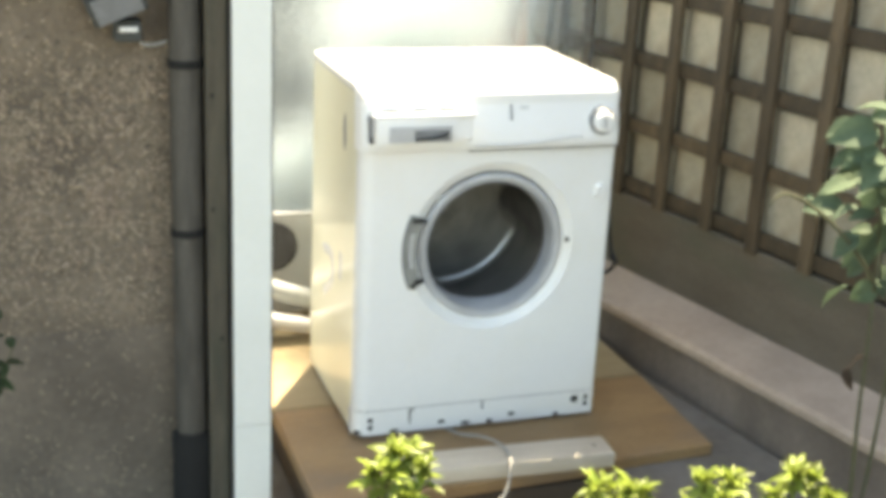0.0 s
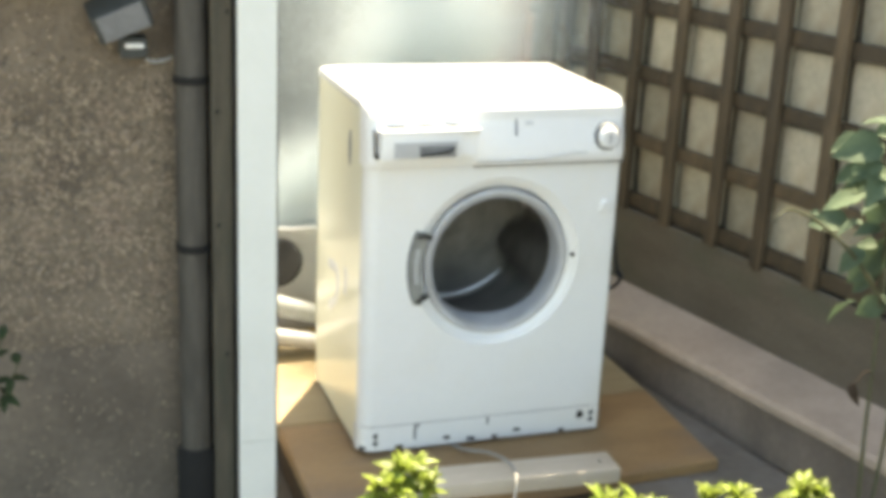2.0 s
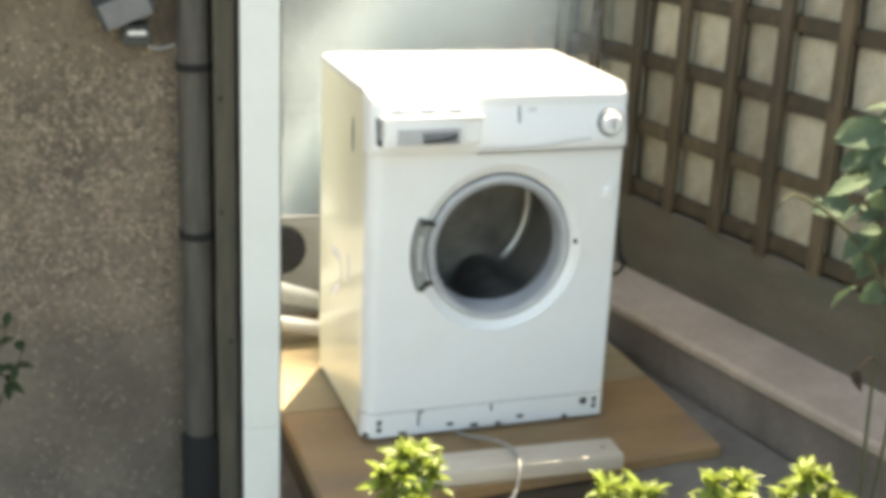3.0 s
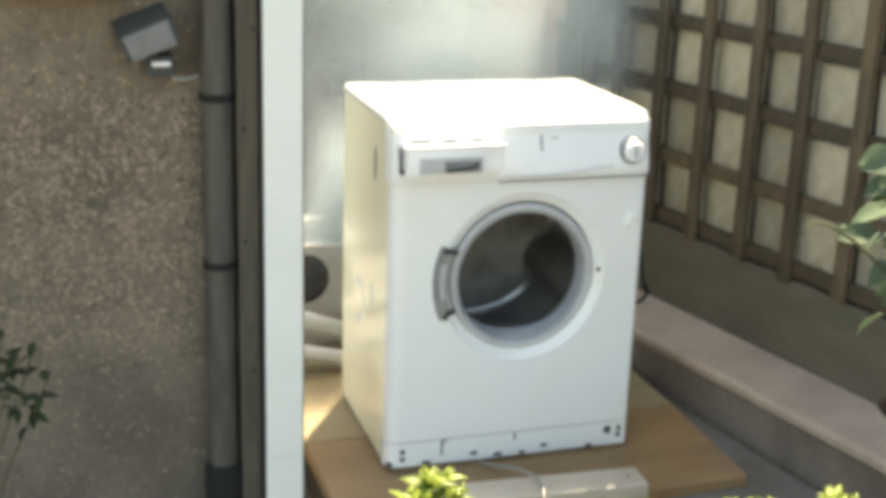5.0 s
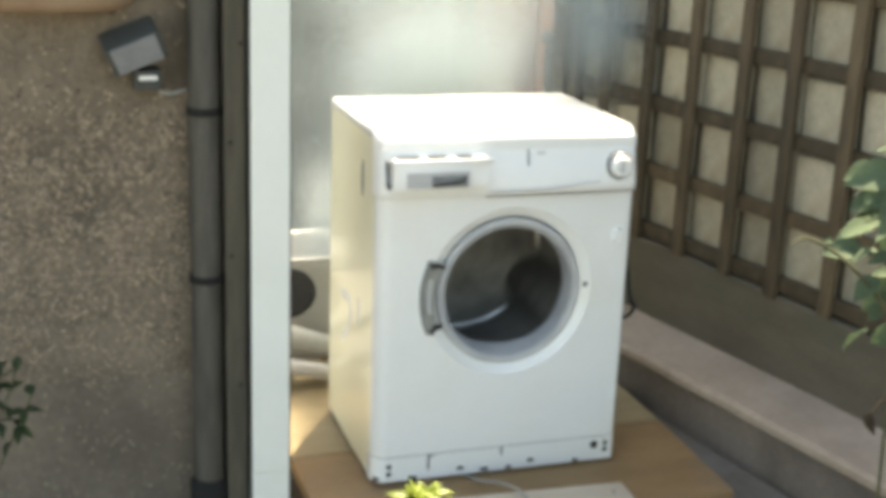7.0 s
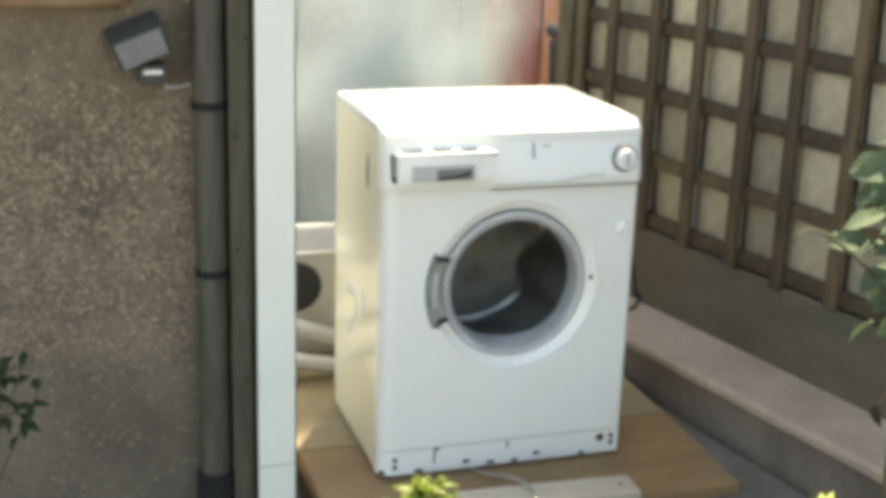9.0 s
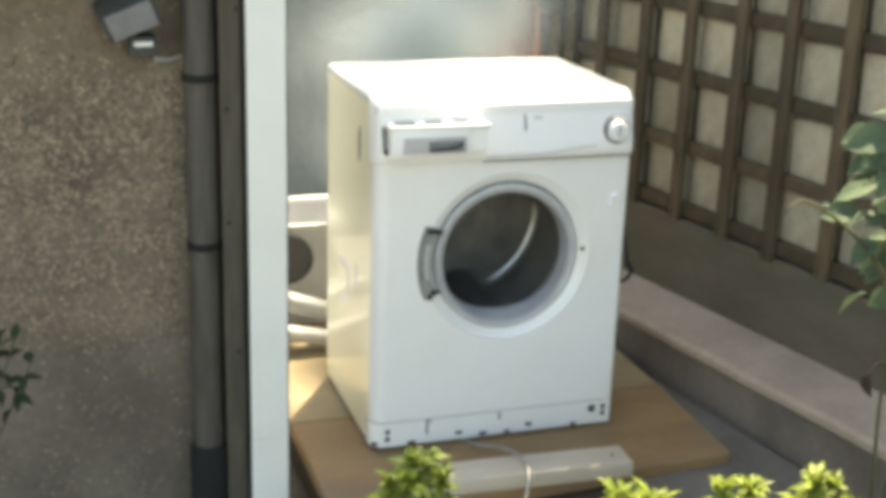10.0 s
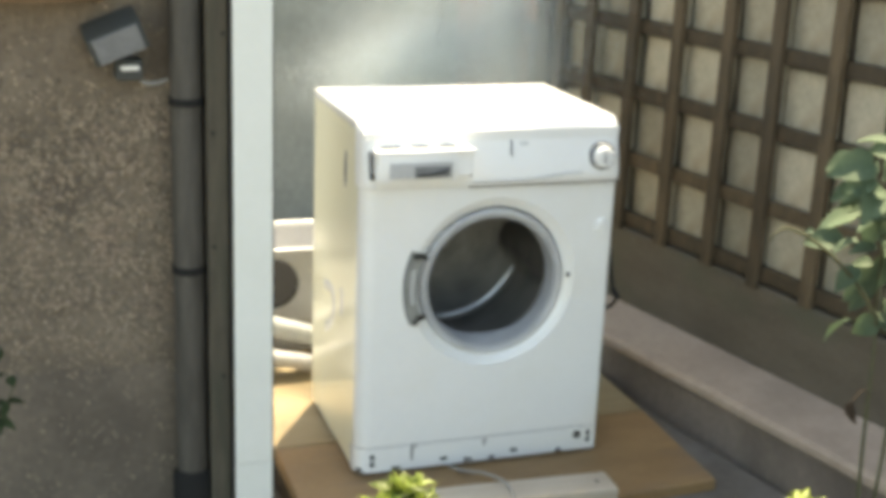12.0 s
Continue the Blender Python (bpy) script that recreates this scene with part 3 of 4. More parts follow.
    part("drawer_cheek", box(x1 - 0.041, x1 - 0.001, yf + 0.012, yf + 0.018, z0 + 0.008, z1 - 0.006, 0.002), PANEL, panel)
    drawer = part("detergent_drawer", bm, PANEL, panel, smooth=50)
    part("drawer_wall", box(x0 + 0.004, x0 + 0.007, yf + 0.006, 0.0, z0 + 0.004, z1 - 0.006), PANEL, drawer)
    part("drawer_wall", box(x1 - 0.007, x1 - 0.004, yf + 0.006, 0.0, z0 + 0.004, z1 - 0.006), PANEL, drawer)
    part("drawer_tray", box(x0 + 0.0075, x1 - 0.0075, yf + 0.006, -0.002, z0 + 0.01, z1 - 0.0012), PANEL, drawer)
    # compartments are solid black caps; the shade of their hollows is painted
    for cx, cw in ((-0.246, 0.027), (-0.181, 0.023), (-0.121, 0.021)):
        ring = [(cx + cw * math.copysign(abs(math.cos(q)) ** 0.6, math.cos(q)), -0.026 + 0.0115 * math.sin(q)) for q in (2 * math.pi * k / 20 for k in range(20))]
        bm = bmesh.new()
        lo = [bm.verts.new((x, y, z1 - 0.004)) for x, y in ring]
        hi = [bm.verts.new((x, y, z1 + 0.0006)) for x, y in ring]
        for k in range(20):
            bm.faces.new((lo[k], lo[(k + 1) % 20], hi[(k + 1) % 20], hi[k]))
        bm.faces.new(lo)
        bm.faces.new(hi)
        part("compartment", bm, DARK, drawer, "black cap for a soap compartment, its shade in the colour")
    part("drawer_brow", box(x0, x1, yf - 0.002, yf + 0.007, z1 - 0.010, z1, 0.003), PANEL, drawer, smooth=50)
    part("label_plate", box(-0.255, -0.116, yf - 0.0018, yf, z0 + 0.008, z0 + 0.042, 0.0008), RINGGREY, drawer, "pale grey plate round the handle")
    # raised dark plate gives the shade behind the grip bar
    part("grip_recess", box(-0.20, -0.122, yf - 0.003, yf - 0.001, z0 + 0.010, z0 + 0.034, 0.001), GREYTRIM, drawer, "dark plate for the shade behind the grip bar")
    part("grip_bar", tube(bend([(-0.196, yf - 0.004, z0 + 0.014), (-0.18, yf - 0.007, z0 + 0.0155), (-0.142, yf - 0.007, z0 + 0.021), (-0.125, yf - 0.004, z0 + 0.028)], 6), 0.003, 8), DARK, drawer, smooth=60)
    # porthole, seal and drum
    part("porthole_ring", lathe([(0.1728, 0.022), (0.1718, 0.0135), (0.167, 0.009), (0.160, 0.009), (0.1565, 0.014), (0.155, 0.03)], 96, EYE_OF_DOOR), RINGGREY, t, "pale metal ring round the opening", smooth=60)
    seal = lathe([(0.157, 0.0145), (0.153, 0.0125), (0.1495, 0.0175), (0.1505, 0.024), (0.149, 0.030), (0.1485, 0.038), (0.148, 0.048), (0.1475, 0.055), (0.150, 0.060), (0.19, 0.062)], 96, EYE_OF_DOOR)
    for v in seal.verts:
        # the rubber sags inwards at the foot
        q = math.atan2(v.co.x - EYE_OF_DOOR.x, EYE_OF_DOOR.z - v.co.z)
        v.co.z += 0.011 * math.exp(-(q / 0.62) ** 2) * min(1.0, max(0.0, (v.co.y - 0.016) / 0.03)) * (v.co.y < 0.058)
    part("door_seal", seal, GASKET, t, "grey rubber door seal", smooth=60)
    drum = new("drum")
    drum.parent = t
    drum.location = (PORT.x, 0, PORT.z)
    drum["label"] = "dark steel drum, spinning"
    R, YB, F = 0.212, 0.352, 0.013
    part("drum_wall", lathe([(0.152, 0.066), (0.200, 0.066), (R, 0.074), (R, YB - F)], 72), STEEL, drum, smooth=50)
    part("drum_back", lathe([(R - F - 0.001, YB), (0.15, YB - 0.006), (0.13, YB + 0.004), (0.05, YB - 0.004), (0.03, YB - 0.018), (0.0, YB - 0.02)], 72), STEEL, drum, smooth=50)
    curve = [(R, YB - F)] + [(R - F + F * math.cos(a), YB - F + F * math.sin(a)) for a in (math.pi / 2 * k / 8 for k in range(1, 9))] + [(R - F - 0.004, YB)]
    # bright and dull arcs set the length of the glint along the rim
    for k in range(3):
        part("drum_rim", lathe(curve, 30, a0=120 * k + 28, a1=120 * k + 92), BRIGHT, drum, "bright rim arc of the drum back, shaping its glint", smooth=60)
        part("drum_rim", lathe(curve, 20, a0=120 * k - 28, a1=120 * k + 28), STEEL, drum, "dull rim arc of the drum back, where no glint shows", smooth=60)
    for k in range(3):
        bm = bmesh.new()
        rows = []
        for j, y in enumerate((0.085, 0.11, 0.2, 0.30, 0.335, YB - 0.002)):
            hgt = (0.02, 0.04, 0.052, 0.06, 0.064, 0.066)[j]
            prof = [(-0.078, R - 0.012), (-0.062, R - 0.024), (-0.036, R - hgt * 0.85), (-0.014, R - hgt), (0.014, R - hgt), (0.036, R - hgt * 0.85), (0.062, R - 0.024), (0.078, R - 0.012)]
            rows.append([bm.verts.new((x, y, z)) for x, z in prof])
        for a, b in zip(rows, rows[1:]):
            for i in range(7):
                bm.faces.new((a[i], a[i + 1], b[i + 1], b[i]))
        bm.faces.new(rows[0])
        bm.faces.new(rows[-1])
        bmesh.ops.transform(bm, matrix=Matrix.Rotation(radians(120 * k), 4, "Y"), verts=bm.verts)
        part("paddle", bm, DULLBLACK, drum, "black drum paddle", smooth=50)
    # hinge on the front, bare since the door is off
    hinge = part("hinge", plate(0.182, 0.214, 0.0, 0.006, 246, 294), HINGE, t, "bare grey door hinge plate")
    part("hinge_slot", plate(0.190, 0.200, -0.006, 0.0015, 259, 283), RINGGREY, hinge)
    part("hinge_edge", plate(0.2105, 0.2142, 0.0, 0.0075, 248, 292), GREYTRIM, hinge)
    for a in (247, 291.5):
        part("hinge_tab", plate(0.176, 0.196, -0.006, 0.006, a, a + 3.2, 4), DARK, hinge, "dark bent hinge tab")
        part("hinge_tab", plate(0.198, 0.206, -0.006, 0.006, a - 1.5, a + 1.6, 4), DARK, hinge, "dark bent hinge tab")
    part("catch_hole", lathe([(0.0, -0.0012), (0.005, -0.0012), (0.0055, 0.0)], 16, (0.194, 0, 0.456)), DARK, t, "dark screw hole")
    catch = part("catch_cap", lathe([(0.0, -0.010), (0.008, -0.010), (0.011, -0.006), (0.013, 0.003)], 20, (0.266, 0, 0.575)), PANEL, t, "small white cap", smooth=50)
    part("cap_lobe", lathe([(0.0, -0.007), (0.006, -0.006), (0.007, 0.0)], 14, (0.259, 0, 0.562)), PANEL, catch, smooth=50)
    part("cap_lobe", lathe([(0.0, -0.007), (0.006, -0.006), (0.007, 0.002)], 14, (0.270, 0, 0.559)), PANEL, catch, smooth=50)
    # side grip
    grip = bmesh.new()
    bmesh.ops.create_uvsphere(grip, u_segments=20, v_segments=10, radius=1)
    bmesh.ops.transform(grip, matrix=Matrix.Translation((-W, 0.138, 0.692)) @ Matrix.Diagonal((0.0015, 0.011, 0.042, 1)), verts=grip.verts)
    part("side_vent", grip, GREYTRIM, t, "grey oval slot in the side", smooth=60)
    # reflections of the hoses in the side sheet, modelled as flat white ribs
    for line in ([(0.315, 0.365), (0.245, 0.372), (0.222, 0.345), (0.238, 0.30), (0.305, 0.255)], [(0.154, 0.405), (0.150, 0.372), (0.157, 0.340)]):
        rib = tube(bend([(-W + 0.002, y, z) for y, z in line], 8), 0.013, 12)
        for v in rib.verts:
            v.co.x = -W + (v.co.x + W) * 0.22
        part("pressed_rib", rib, LENS, t, smooth=60)
    # plinth with its bare fixing holes
    plinth = part("plinth", kick_strip(0.0085, 0.0675, -0.0006), ENAMEL, t, "white kick strip with bare fixing holes", smooth=40)
    part("plinth_seam", box(-W + 0.026, W - 0.026, 0.0012, 0.008, 0.0676, 0.0698), GREYTRIM, plinth)
    for x, z in ((-0.262, 0.046), (-0.262, 0.028), (0.276, 0.050), (0.276, 0.033)):
        part("screw_hole", lathe([(0.0, -0.0008), (0.0064, -0.0008), (0.0069, 0.002)], 14, (x, 0, z)), DARK, plinth)
    part("screw_hole", lathe([(0.0, -0.001), (0.0095, -0.001), (0.010, 0.0)], 16, (0.247, 0, 0.048)), DARK, plinth)
    for x, z, w in ((-0.205, 0.014, 0.010), (-0.09, 0.025, 0.008), (-0.03, 0.016, 0.010), (0.03, 0.014, 0.007), (0.085, 0.026, 0.008), (0.2, 0.013, 0.007)):
        part("slot", box(x - w, x + w, -0.0012, 0.001, z - 0.004, z + 0.004), DARK, plinth)
    for x, z0_, z1_ in ((-0.168, 0.03, 0.066), (0.01, 0.048, 0.066)):
        part("slot", box(x - 0.002, x + 0.002, -0.0012, 0.001, z0_, z1_), DARK, plinth)
    part("slot", box(-0.166, -0.156, -0.0012, 0.001, 0.062, 0.066), DARK, plinth)
    for x in (-0.25, 0.25):
        for y in (0.05, D - 0.05):
            part("foot", lathe([(0.0, 0.0), (0.022, 0.0), (0.022, 0.008), (0.010, 0.014)], 16, (x, y, 0), "z"), DARK, t, "black rubber foot")
    return drum


# ---- cords ----
def build_cords():
    t = thing("mains_cord", "pale grey cord looping over the plank", "cord", (0, 0, 0))
    part("cord_run", tube(bend([(-0.09, 0.06, 0.006), (-0.06, -0.03, 0.008), (-0.03, -0.11, 0.035), (-0.01, -0.17, 0.046), (-0.005, -0.215, 0.046), (-0.015, -0.262, 0.042), (-0.03, -0.285, -0.005), (-0.06, -0.30, -0.03), (-0.12, -0.36, 0.0)], 10), 0.0034, 10), CORD, t, smooth=60)
    t = thing("inlet_hose", "thin black hose hanging by the cabinet side", "hose", (0, 0, 0))
    part("hose_run", tube(bend([(0.312, 0.30, 0.62), (0.314, 0.16, 0.58), (0.314, 0.05, 0.52), (0.314, 0.015, 0.45), (0.317, 0.0, 0.408), (0.326, 0.0, 0.394), (0.328, 0.03, 0.36), (0.326, 0.12, 0.3), (0.322, 0.25, 0.10), (0.322, 0.35, 0.006)], 10), 0.0042, 10), MATT, t, smooth=60)
    part("connector", tube([(0.315, 0.003, 0.412), (0.328, -0.004, 0.39)], 0.0065, 12), MATT, t, "black hose connector")


# ---- things behind the machine ----
def build_tub():
    t = thing("plastic_tub", "white plastic tub standing behind the machine", "tub", (-0.24, 0.92, 0.0))
    bm = bmesh.new()
    prof = [(0.0, 0.004), (0.86, 0.0), (0.9, 0.01), (0.97, 0.265), (1.06, 0.27), (1.07, 0.298), (1.0, 0.304), (0.95, 0.294), (0.86, 0.03), (0.0, 0.02)]
    rows = []
    for k in range(48):
        a = 2 * math.pi * k / 48
        c, s = math.cos(a), math.sin(a)
        q = (abs(c) ** 4 + abs(s) ** 4) ** -0.25
        rows.append([bm.verts.new((0.17 * r * q * c, 0.13 * r * q * s, z)) for r, z in prof])
    for k in range(48):
        a, b = rows[k], rows[(k + 1) % 48]
        for j in range(len(prof) - 1):
            bm.faces.new((a[j], b[j], b[j + 1], a[j + 1]))
    bmesh.ops.remove_doubles(bm, verts=bm.verts, dist=1e-5)
    part("tub_body", bm, TUB, t, smooth=40)
    ring = []
    for k in range(49):
        q = 2 * math.pi * k / 48
        c, s = math.cos(q), math.sin(q)
        e = 1.06 * (abs(c) ** 4 + abs(s) ** 4) ** -0.25
        ring.append((0.17 * e * c, 0.13 * e * s, 0.302))
    part("tub_rim", tube(ring, 0.008, 8), TUB, t, "rolled white rim", smooth=60)
    for sx in (-1, 1):
        part("tub_handle", tube(bend([(sx * 0.178, -0.05, 0.278), (sx * 0.205, -0.045, 0.273), (sx * 0.21, 0.0, 0.271), (sx * 0.205, 0.045, 0.273), (sx * 0.178, 0.05, 0.278)], 6), 0.007, 8), TUB, t, smooth=60)
    t = thing("drain_hose", "grey ribbed hose lying on the platform", "hose", (0, 0, 0))
    line = bend([(-0.62, 0.66, 0.19), (-0.46, 0.66, 0.165), (-0.32, 0.66, 0.12), (-0.2, 0.68, 0.075), (-0.05, 0.72, 0.035), (0.1, 0.75, 0.029)], 16)
    part("hose_run", tube(line, [0.026 + 0.0022 * (i % 2) for i in range(len(line))], 14), HOSE, t, smooth=60)
    t = thing("fill_hose", "white ribbed hose lying on the platform", "hose", (0, 0, 0))
    line = bend([(-0.60, 0.60, 0.10), (-0.45, 0.60, 0.082), (-0.30, 0.60, 0.05), (-0.2, 0.6, 0.03), (-0.05, 0.62, 0.023), (0.1, 0.66, 0.022)], 16)
    part("hose_run", tube(line, [0.020 + 0.002 * (i % 2) for i in range(len(line))], 14), TUB, t, smooth=60)
    t = thing("hose_reel", "dark grey plastic drum lid leaning on the hoses", "lid", (-0.335, 0.735, 0.17))
    bm = lathe([(0.0, -0.012), (0.05, -0.012), (0.066, -0.008), (0.07, 0.0), (0.066, 0.008), (0.0, 0.01)], 40, (0, 0, 0), "z")
    part("lid_disc", bm, MATT, t, smooth=40)
    t.matrix_basis = pose(-0.338, 0.735, 0.226, 48, -30, 0)


def build_back_yard():
    t = thing("shed_door", "red-brown boarded shed door seen through smoke", "door", (1.09, 2.47, GROUND_Z))
    for k in range(2):
        part("board", box(-0.32 + 0.137 * k, -0.185 + 0.137 * k, -0.02, 0.005, 0.02, 1.9, 0.003, 1), REDWOOD, t)
    part("door_post", box(-0.044, 0.075, -0.045, 0.02, 0.0, 2.0, 0.004), ORANGEWOOD, t, "orange-brown painted door post")
    for k in range(2):
        part("board", box(0.078 + 0.152 * k, 0.228 + 0.152 * k, -0.02, 0.005, 0.02, 1.9, 0.003, 1), REDWOOD, t)
    for z in (0.3, 1.0, 1.6):
        part("ledge_batten", box(-0.3, -0.046, -0.04, -0.0205, z, z + 0.09, 0.003, 1), REDWOOD, t)
    part("door_frame", box(-0.40, -0.325, -0.04, 0.02, 0.0, 2.0, 0.003), GREYWOOD, t)
    part("door_frame", box(0.385, 0.46, -0.04, 0.02, 0.0, 2.0, 0.003), GREYWOOD, t)
    # bin shape added to give the dark smudge beside the fence end
    t = thing("smudge_bin", "dark bin shape added for a smudge of shade at the fence end", "bin", (0.945, 1.75, GROUND_Z))
    bm = box(-0.11, 0.11, -0.12, 0.12, 0.02, 0.90, 0.02, 3)
    for v in bm.verts:
        k = 0.82 + 0.18 * v.co.z / 0.90
        v.co.x, v.co.y = v.co.x * k, v.co.y * k
    part("bin_body", bm, DARK, t, smooth=40)
    bm = box(-0.122, 0.122, -0.135, 0.13, 0.902, 0.955, 0.022, 4)
    part("bin_lid", bm, DARK, t, smooth=50)
    for x in (-0.09, 0.09):
        part("bin_wheel", lathe([(0.0, x - 0.015), (0.05, x - 0.015), (0.05, x + 0.015), (0.0, x + 0.015)], 20, (0, 0.1, 0.05), "x"), DARK, t)


# ---- on the house wall ----
def build_wall_planter():
    t = thing("wall_planter", "terracotta half-round wall planter with green stalks", "planter", (-0.947, 0.098, 1.069))
    bm = bmesh.new()
    prof = [(0.0, 0.0), (0.74, 0.0), (0.82, 0.008), (0.86, 0.022), (0.885, 0.05), (0.91, 0.098), (0.85, 0.098), (0.80, 0.03), (0.0, 0.03)]
    rows = []
    for k in range(33):
        a = math.pi * k / 32
        rows.append([bm.verts.new((0.192 * r * math.cos(a), -0.13 * r * math.sin(a) ** 0.8 if 0 < k < 32 else 0.0, z)) for r, z in prof])
    for a, b in zip(rows, rows[1:]):
        for j in range(len(prof) - 1):
            bm.faces.new((a[j], b[j], b[j + 1], a[j + 1]))
    bmesh.ops.remove_doubles(bm, verts=bm.verts, dist=1e-5)
    part("trough", bm, TERRACOTTA, t, smooth=40)
    line = [(0.192 * 0.95 * math.cos(a), -0.13 * 0.95 * max(math.sin(a), 0) ** 0.8, 0.103 + 0.0015 * math.sin(9 * a)) for a in (math.pi * k / 40 for k in range(41))]
    part("rim", tube(line, 0.0105, 10), RIM, t, "pale worn rim", smooth=60)
    part("earth", box(-0.125, 0.125, -0.062, 0.0, 0.04, 0.088, 0.004), SOIL, t)
    rng = random.Random(8)
    kinds = []
    for k in range(5):
        d = Vector((rng.uniform(-0.03, 0.03), rng.uniform(-0.03, 0.02), rng.uniform(0.07, 0.16)))
        bm = tube([(0, 0, 0), d * 0.5 + Vector((0, 0, 0.008)), d], [0.0026, 0.0022, 0.0006], 4)
        me = bpy.data.meshes.new("stalk")
        bm.to_mesh(me)
        bm.free()
        me.materials.append(LEAFDARK)
        kinds.append(me)
    for k in range(110):
        q, s = rng.uniform(0, math.pi), rng.uniform(0, 0.85)
        ob = new("stalk", kinds[k % 5])
        ob.parent = t
        ob.matrix_basis = pose(0.16 * s * math.cos(q), -0.09 * s * math.sin(q) - 0.004, 0.084, rng.uniform(-12, 12), rng.uniform(-12, 12), rng.uniform(0, 360))


def build_floodlight():
    t = thing("floodlight", "grey plastic outdoor floodlight with a sensor on the wall", "floodlight", (-0.79, 0.06, 0.983))
    bm = box(-0.056, 0.056, -0.05, 0.034, -0.028, 0.044, 0.006, 3)
    for v in bm.verts:
        if v.co.y < -0.02:
            v.co.z *= 0.8
    bmesh.ops.transform(bm, matrix=pose(0, 0, 0.008, 12, -22, 0), verts=bm.verts)
    part("hood", bm, LAMPGREY, t, "tilted grey lamp hood", smooth=40)
    bm = box(-0.046, 0.046, -0.052, -0.049, -0.02, 0.034, 0.001)
    bmesh.ops.transform(bm, matrix=pose(0, 0, 0.008, 12, -22, 0), verts=bm.verts)
    part("front_glass", bm, GREYTRIM, t)
    sensor = part("sensor_box", box(-0.004, 0.05, -0.02, 0.036, -0.072, -0.030, 0.005), LAMPGREY, t, smooth=40)
    part("sensor_lens", box(0.006, 0.042, -0.0235, -0.0195, -0.050, -0.041, 0.0015), LENS, sensor, "white sensor lens")
    part("bracket", box(0.0, 0.03, 0.028, 0.041, -0.05, 0.03, 0.002), DARK, t)
    part("lead", tube(bend([(0.045, 0.02, -0.066), (0.056, 0.03, -0.084), (0.08, 0.036, -0.086), (0.104, 0.036, -0.079)], 8), 0.003, 8), HOSE, t, "thin grey lead")


# ---- plants ----
def leaf_mesh(name, length, width, curl, fold, mat, tip=1.0, n=7):
    """One leaf with a midrib fold and a droop, growing along +y from its stalk."""
    bm = bmesh.new()
    rows = []
    for i in range(n + 1):
        s = i / n
        w = width * (math.sin(math.pi * min(1, s ** 0.8 * 0.97 + 0.03)) ** tip) * 0.5 + 0.0006
        y, z = length * s * (1 - 0.12 * curl * s), -curl * length * s * s * 0.5
        rows.append([bm.verts.new((x, y, z + abs(x) * fold + 0.02 * width * math.sin(9 * s + x * 80))) for x in (-w, -w * 0.5, 0, w * 0.5, w)])
    for a, b in zip(rows, rows[1:]):
        for k in range(4):
            bm.faces.new((a[k], a[k + 1], b[k + 1], b[k]))
    for f in bm.faces:
        f.smooth = True
    me = bpy.data.meshes.new(name)
    bm.to_mesh(me)
    bm.free()
    me.materials.append(mat)
    return me


LIME = [leaf_mesh("leaf", l, w, c, 0.5, LEAF) for l, w, c in ((0.042, 0.016, 0.5), (0.036, 0.015, 0.9), (0.03, 0.013, 0.2), (0.046, 0.016, 1.2))]
BROAD = [leaf_mesh("leaf", l, w, c, 0.35, GREYLEAF) for l, w, c in ((0.11, 0.07, 0.7), (0.09, 0.062, 1.0), (0.13, 0.072, 0.4))]
MURKY = [leaf_mesh("leaf", l, w, c, 0.4, DARKLEAF) for l, w, c in ((0.06, 0.026, 0.6), (0.05, 0.024, 1.0))]
DEEP = [leaf_mesh("leaf", l, w, c, 0.4, LEAFDARK) for l, w, c in ((0.07, 0.026, 0.6), (0.055, 0.022, 1.0))]


def put_leaf(mesh, parent, at, yaw, lift, roll=0.0, size=1.0):
    ob = new("leaf", mesh)
    ob.parent = parent
    ob.matrix_basis = pose(*at, 0, 0, yaw) @ pose(0, 0, 0, lift, roll, 0) @ Matrix.Diagonal((size, size, size, 1))
    return ob


def build_shrub(x, y, heads, seed):
    """A low shrub: stems from one foot, each with a rosette of lime leaves."""
    rng = random.Random(seed)
    t = thing("shrub", "low garden shrub with lime-green leaf rosettes in sun", "shrub", (x, y, GROUND_Z + 0.03), "shrubs in the bed")
    for hx, hy, hz, size in heads:
        top = Vector((hx - x, hy - y, hz - GROUND_Z - 0.03))
        mid = top * 0.5 + Vector((rng.uniform(-0.02, 0.02), rng.uniform(-0.02, 0.02), 0.02))
        line = bend([(0, 0, 0), mid, top], 6)
        part("stem", tube(line, [0.004 - 0.002 * i / len(line) for i in range(len(line))], 6), STEM, t)
        for k in range(30):
            lift = rng.uniform(-5, 30) if k < 13 else rng.uniform(35, 80)
            at = top - Vector((0, 0, 0.012 * rng.random() if k > 13 else rng.uniform(0.004, 0.04)))
            put_leaf(rng.choice(LIME), t, at, k * 137.5 + rng.uniform(-15, 15), lift, rng.uniform(-25, 25), size * rng.uniform(0.75, 1.15))
        for k in range(12):
            at = line[rng.randint(len(line) // 3, len(line) - 4)]
            put_leaf(rng.choice(DEEP), t, at, rng.uniform(0, 360), rng.uniform(0, 35), rng.uniform(-20, 20), size * 0.9)


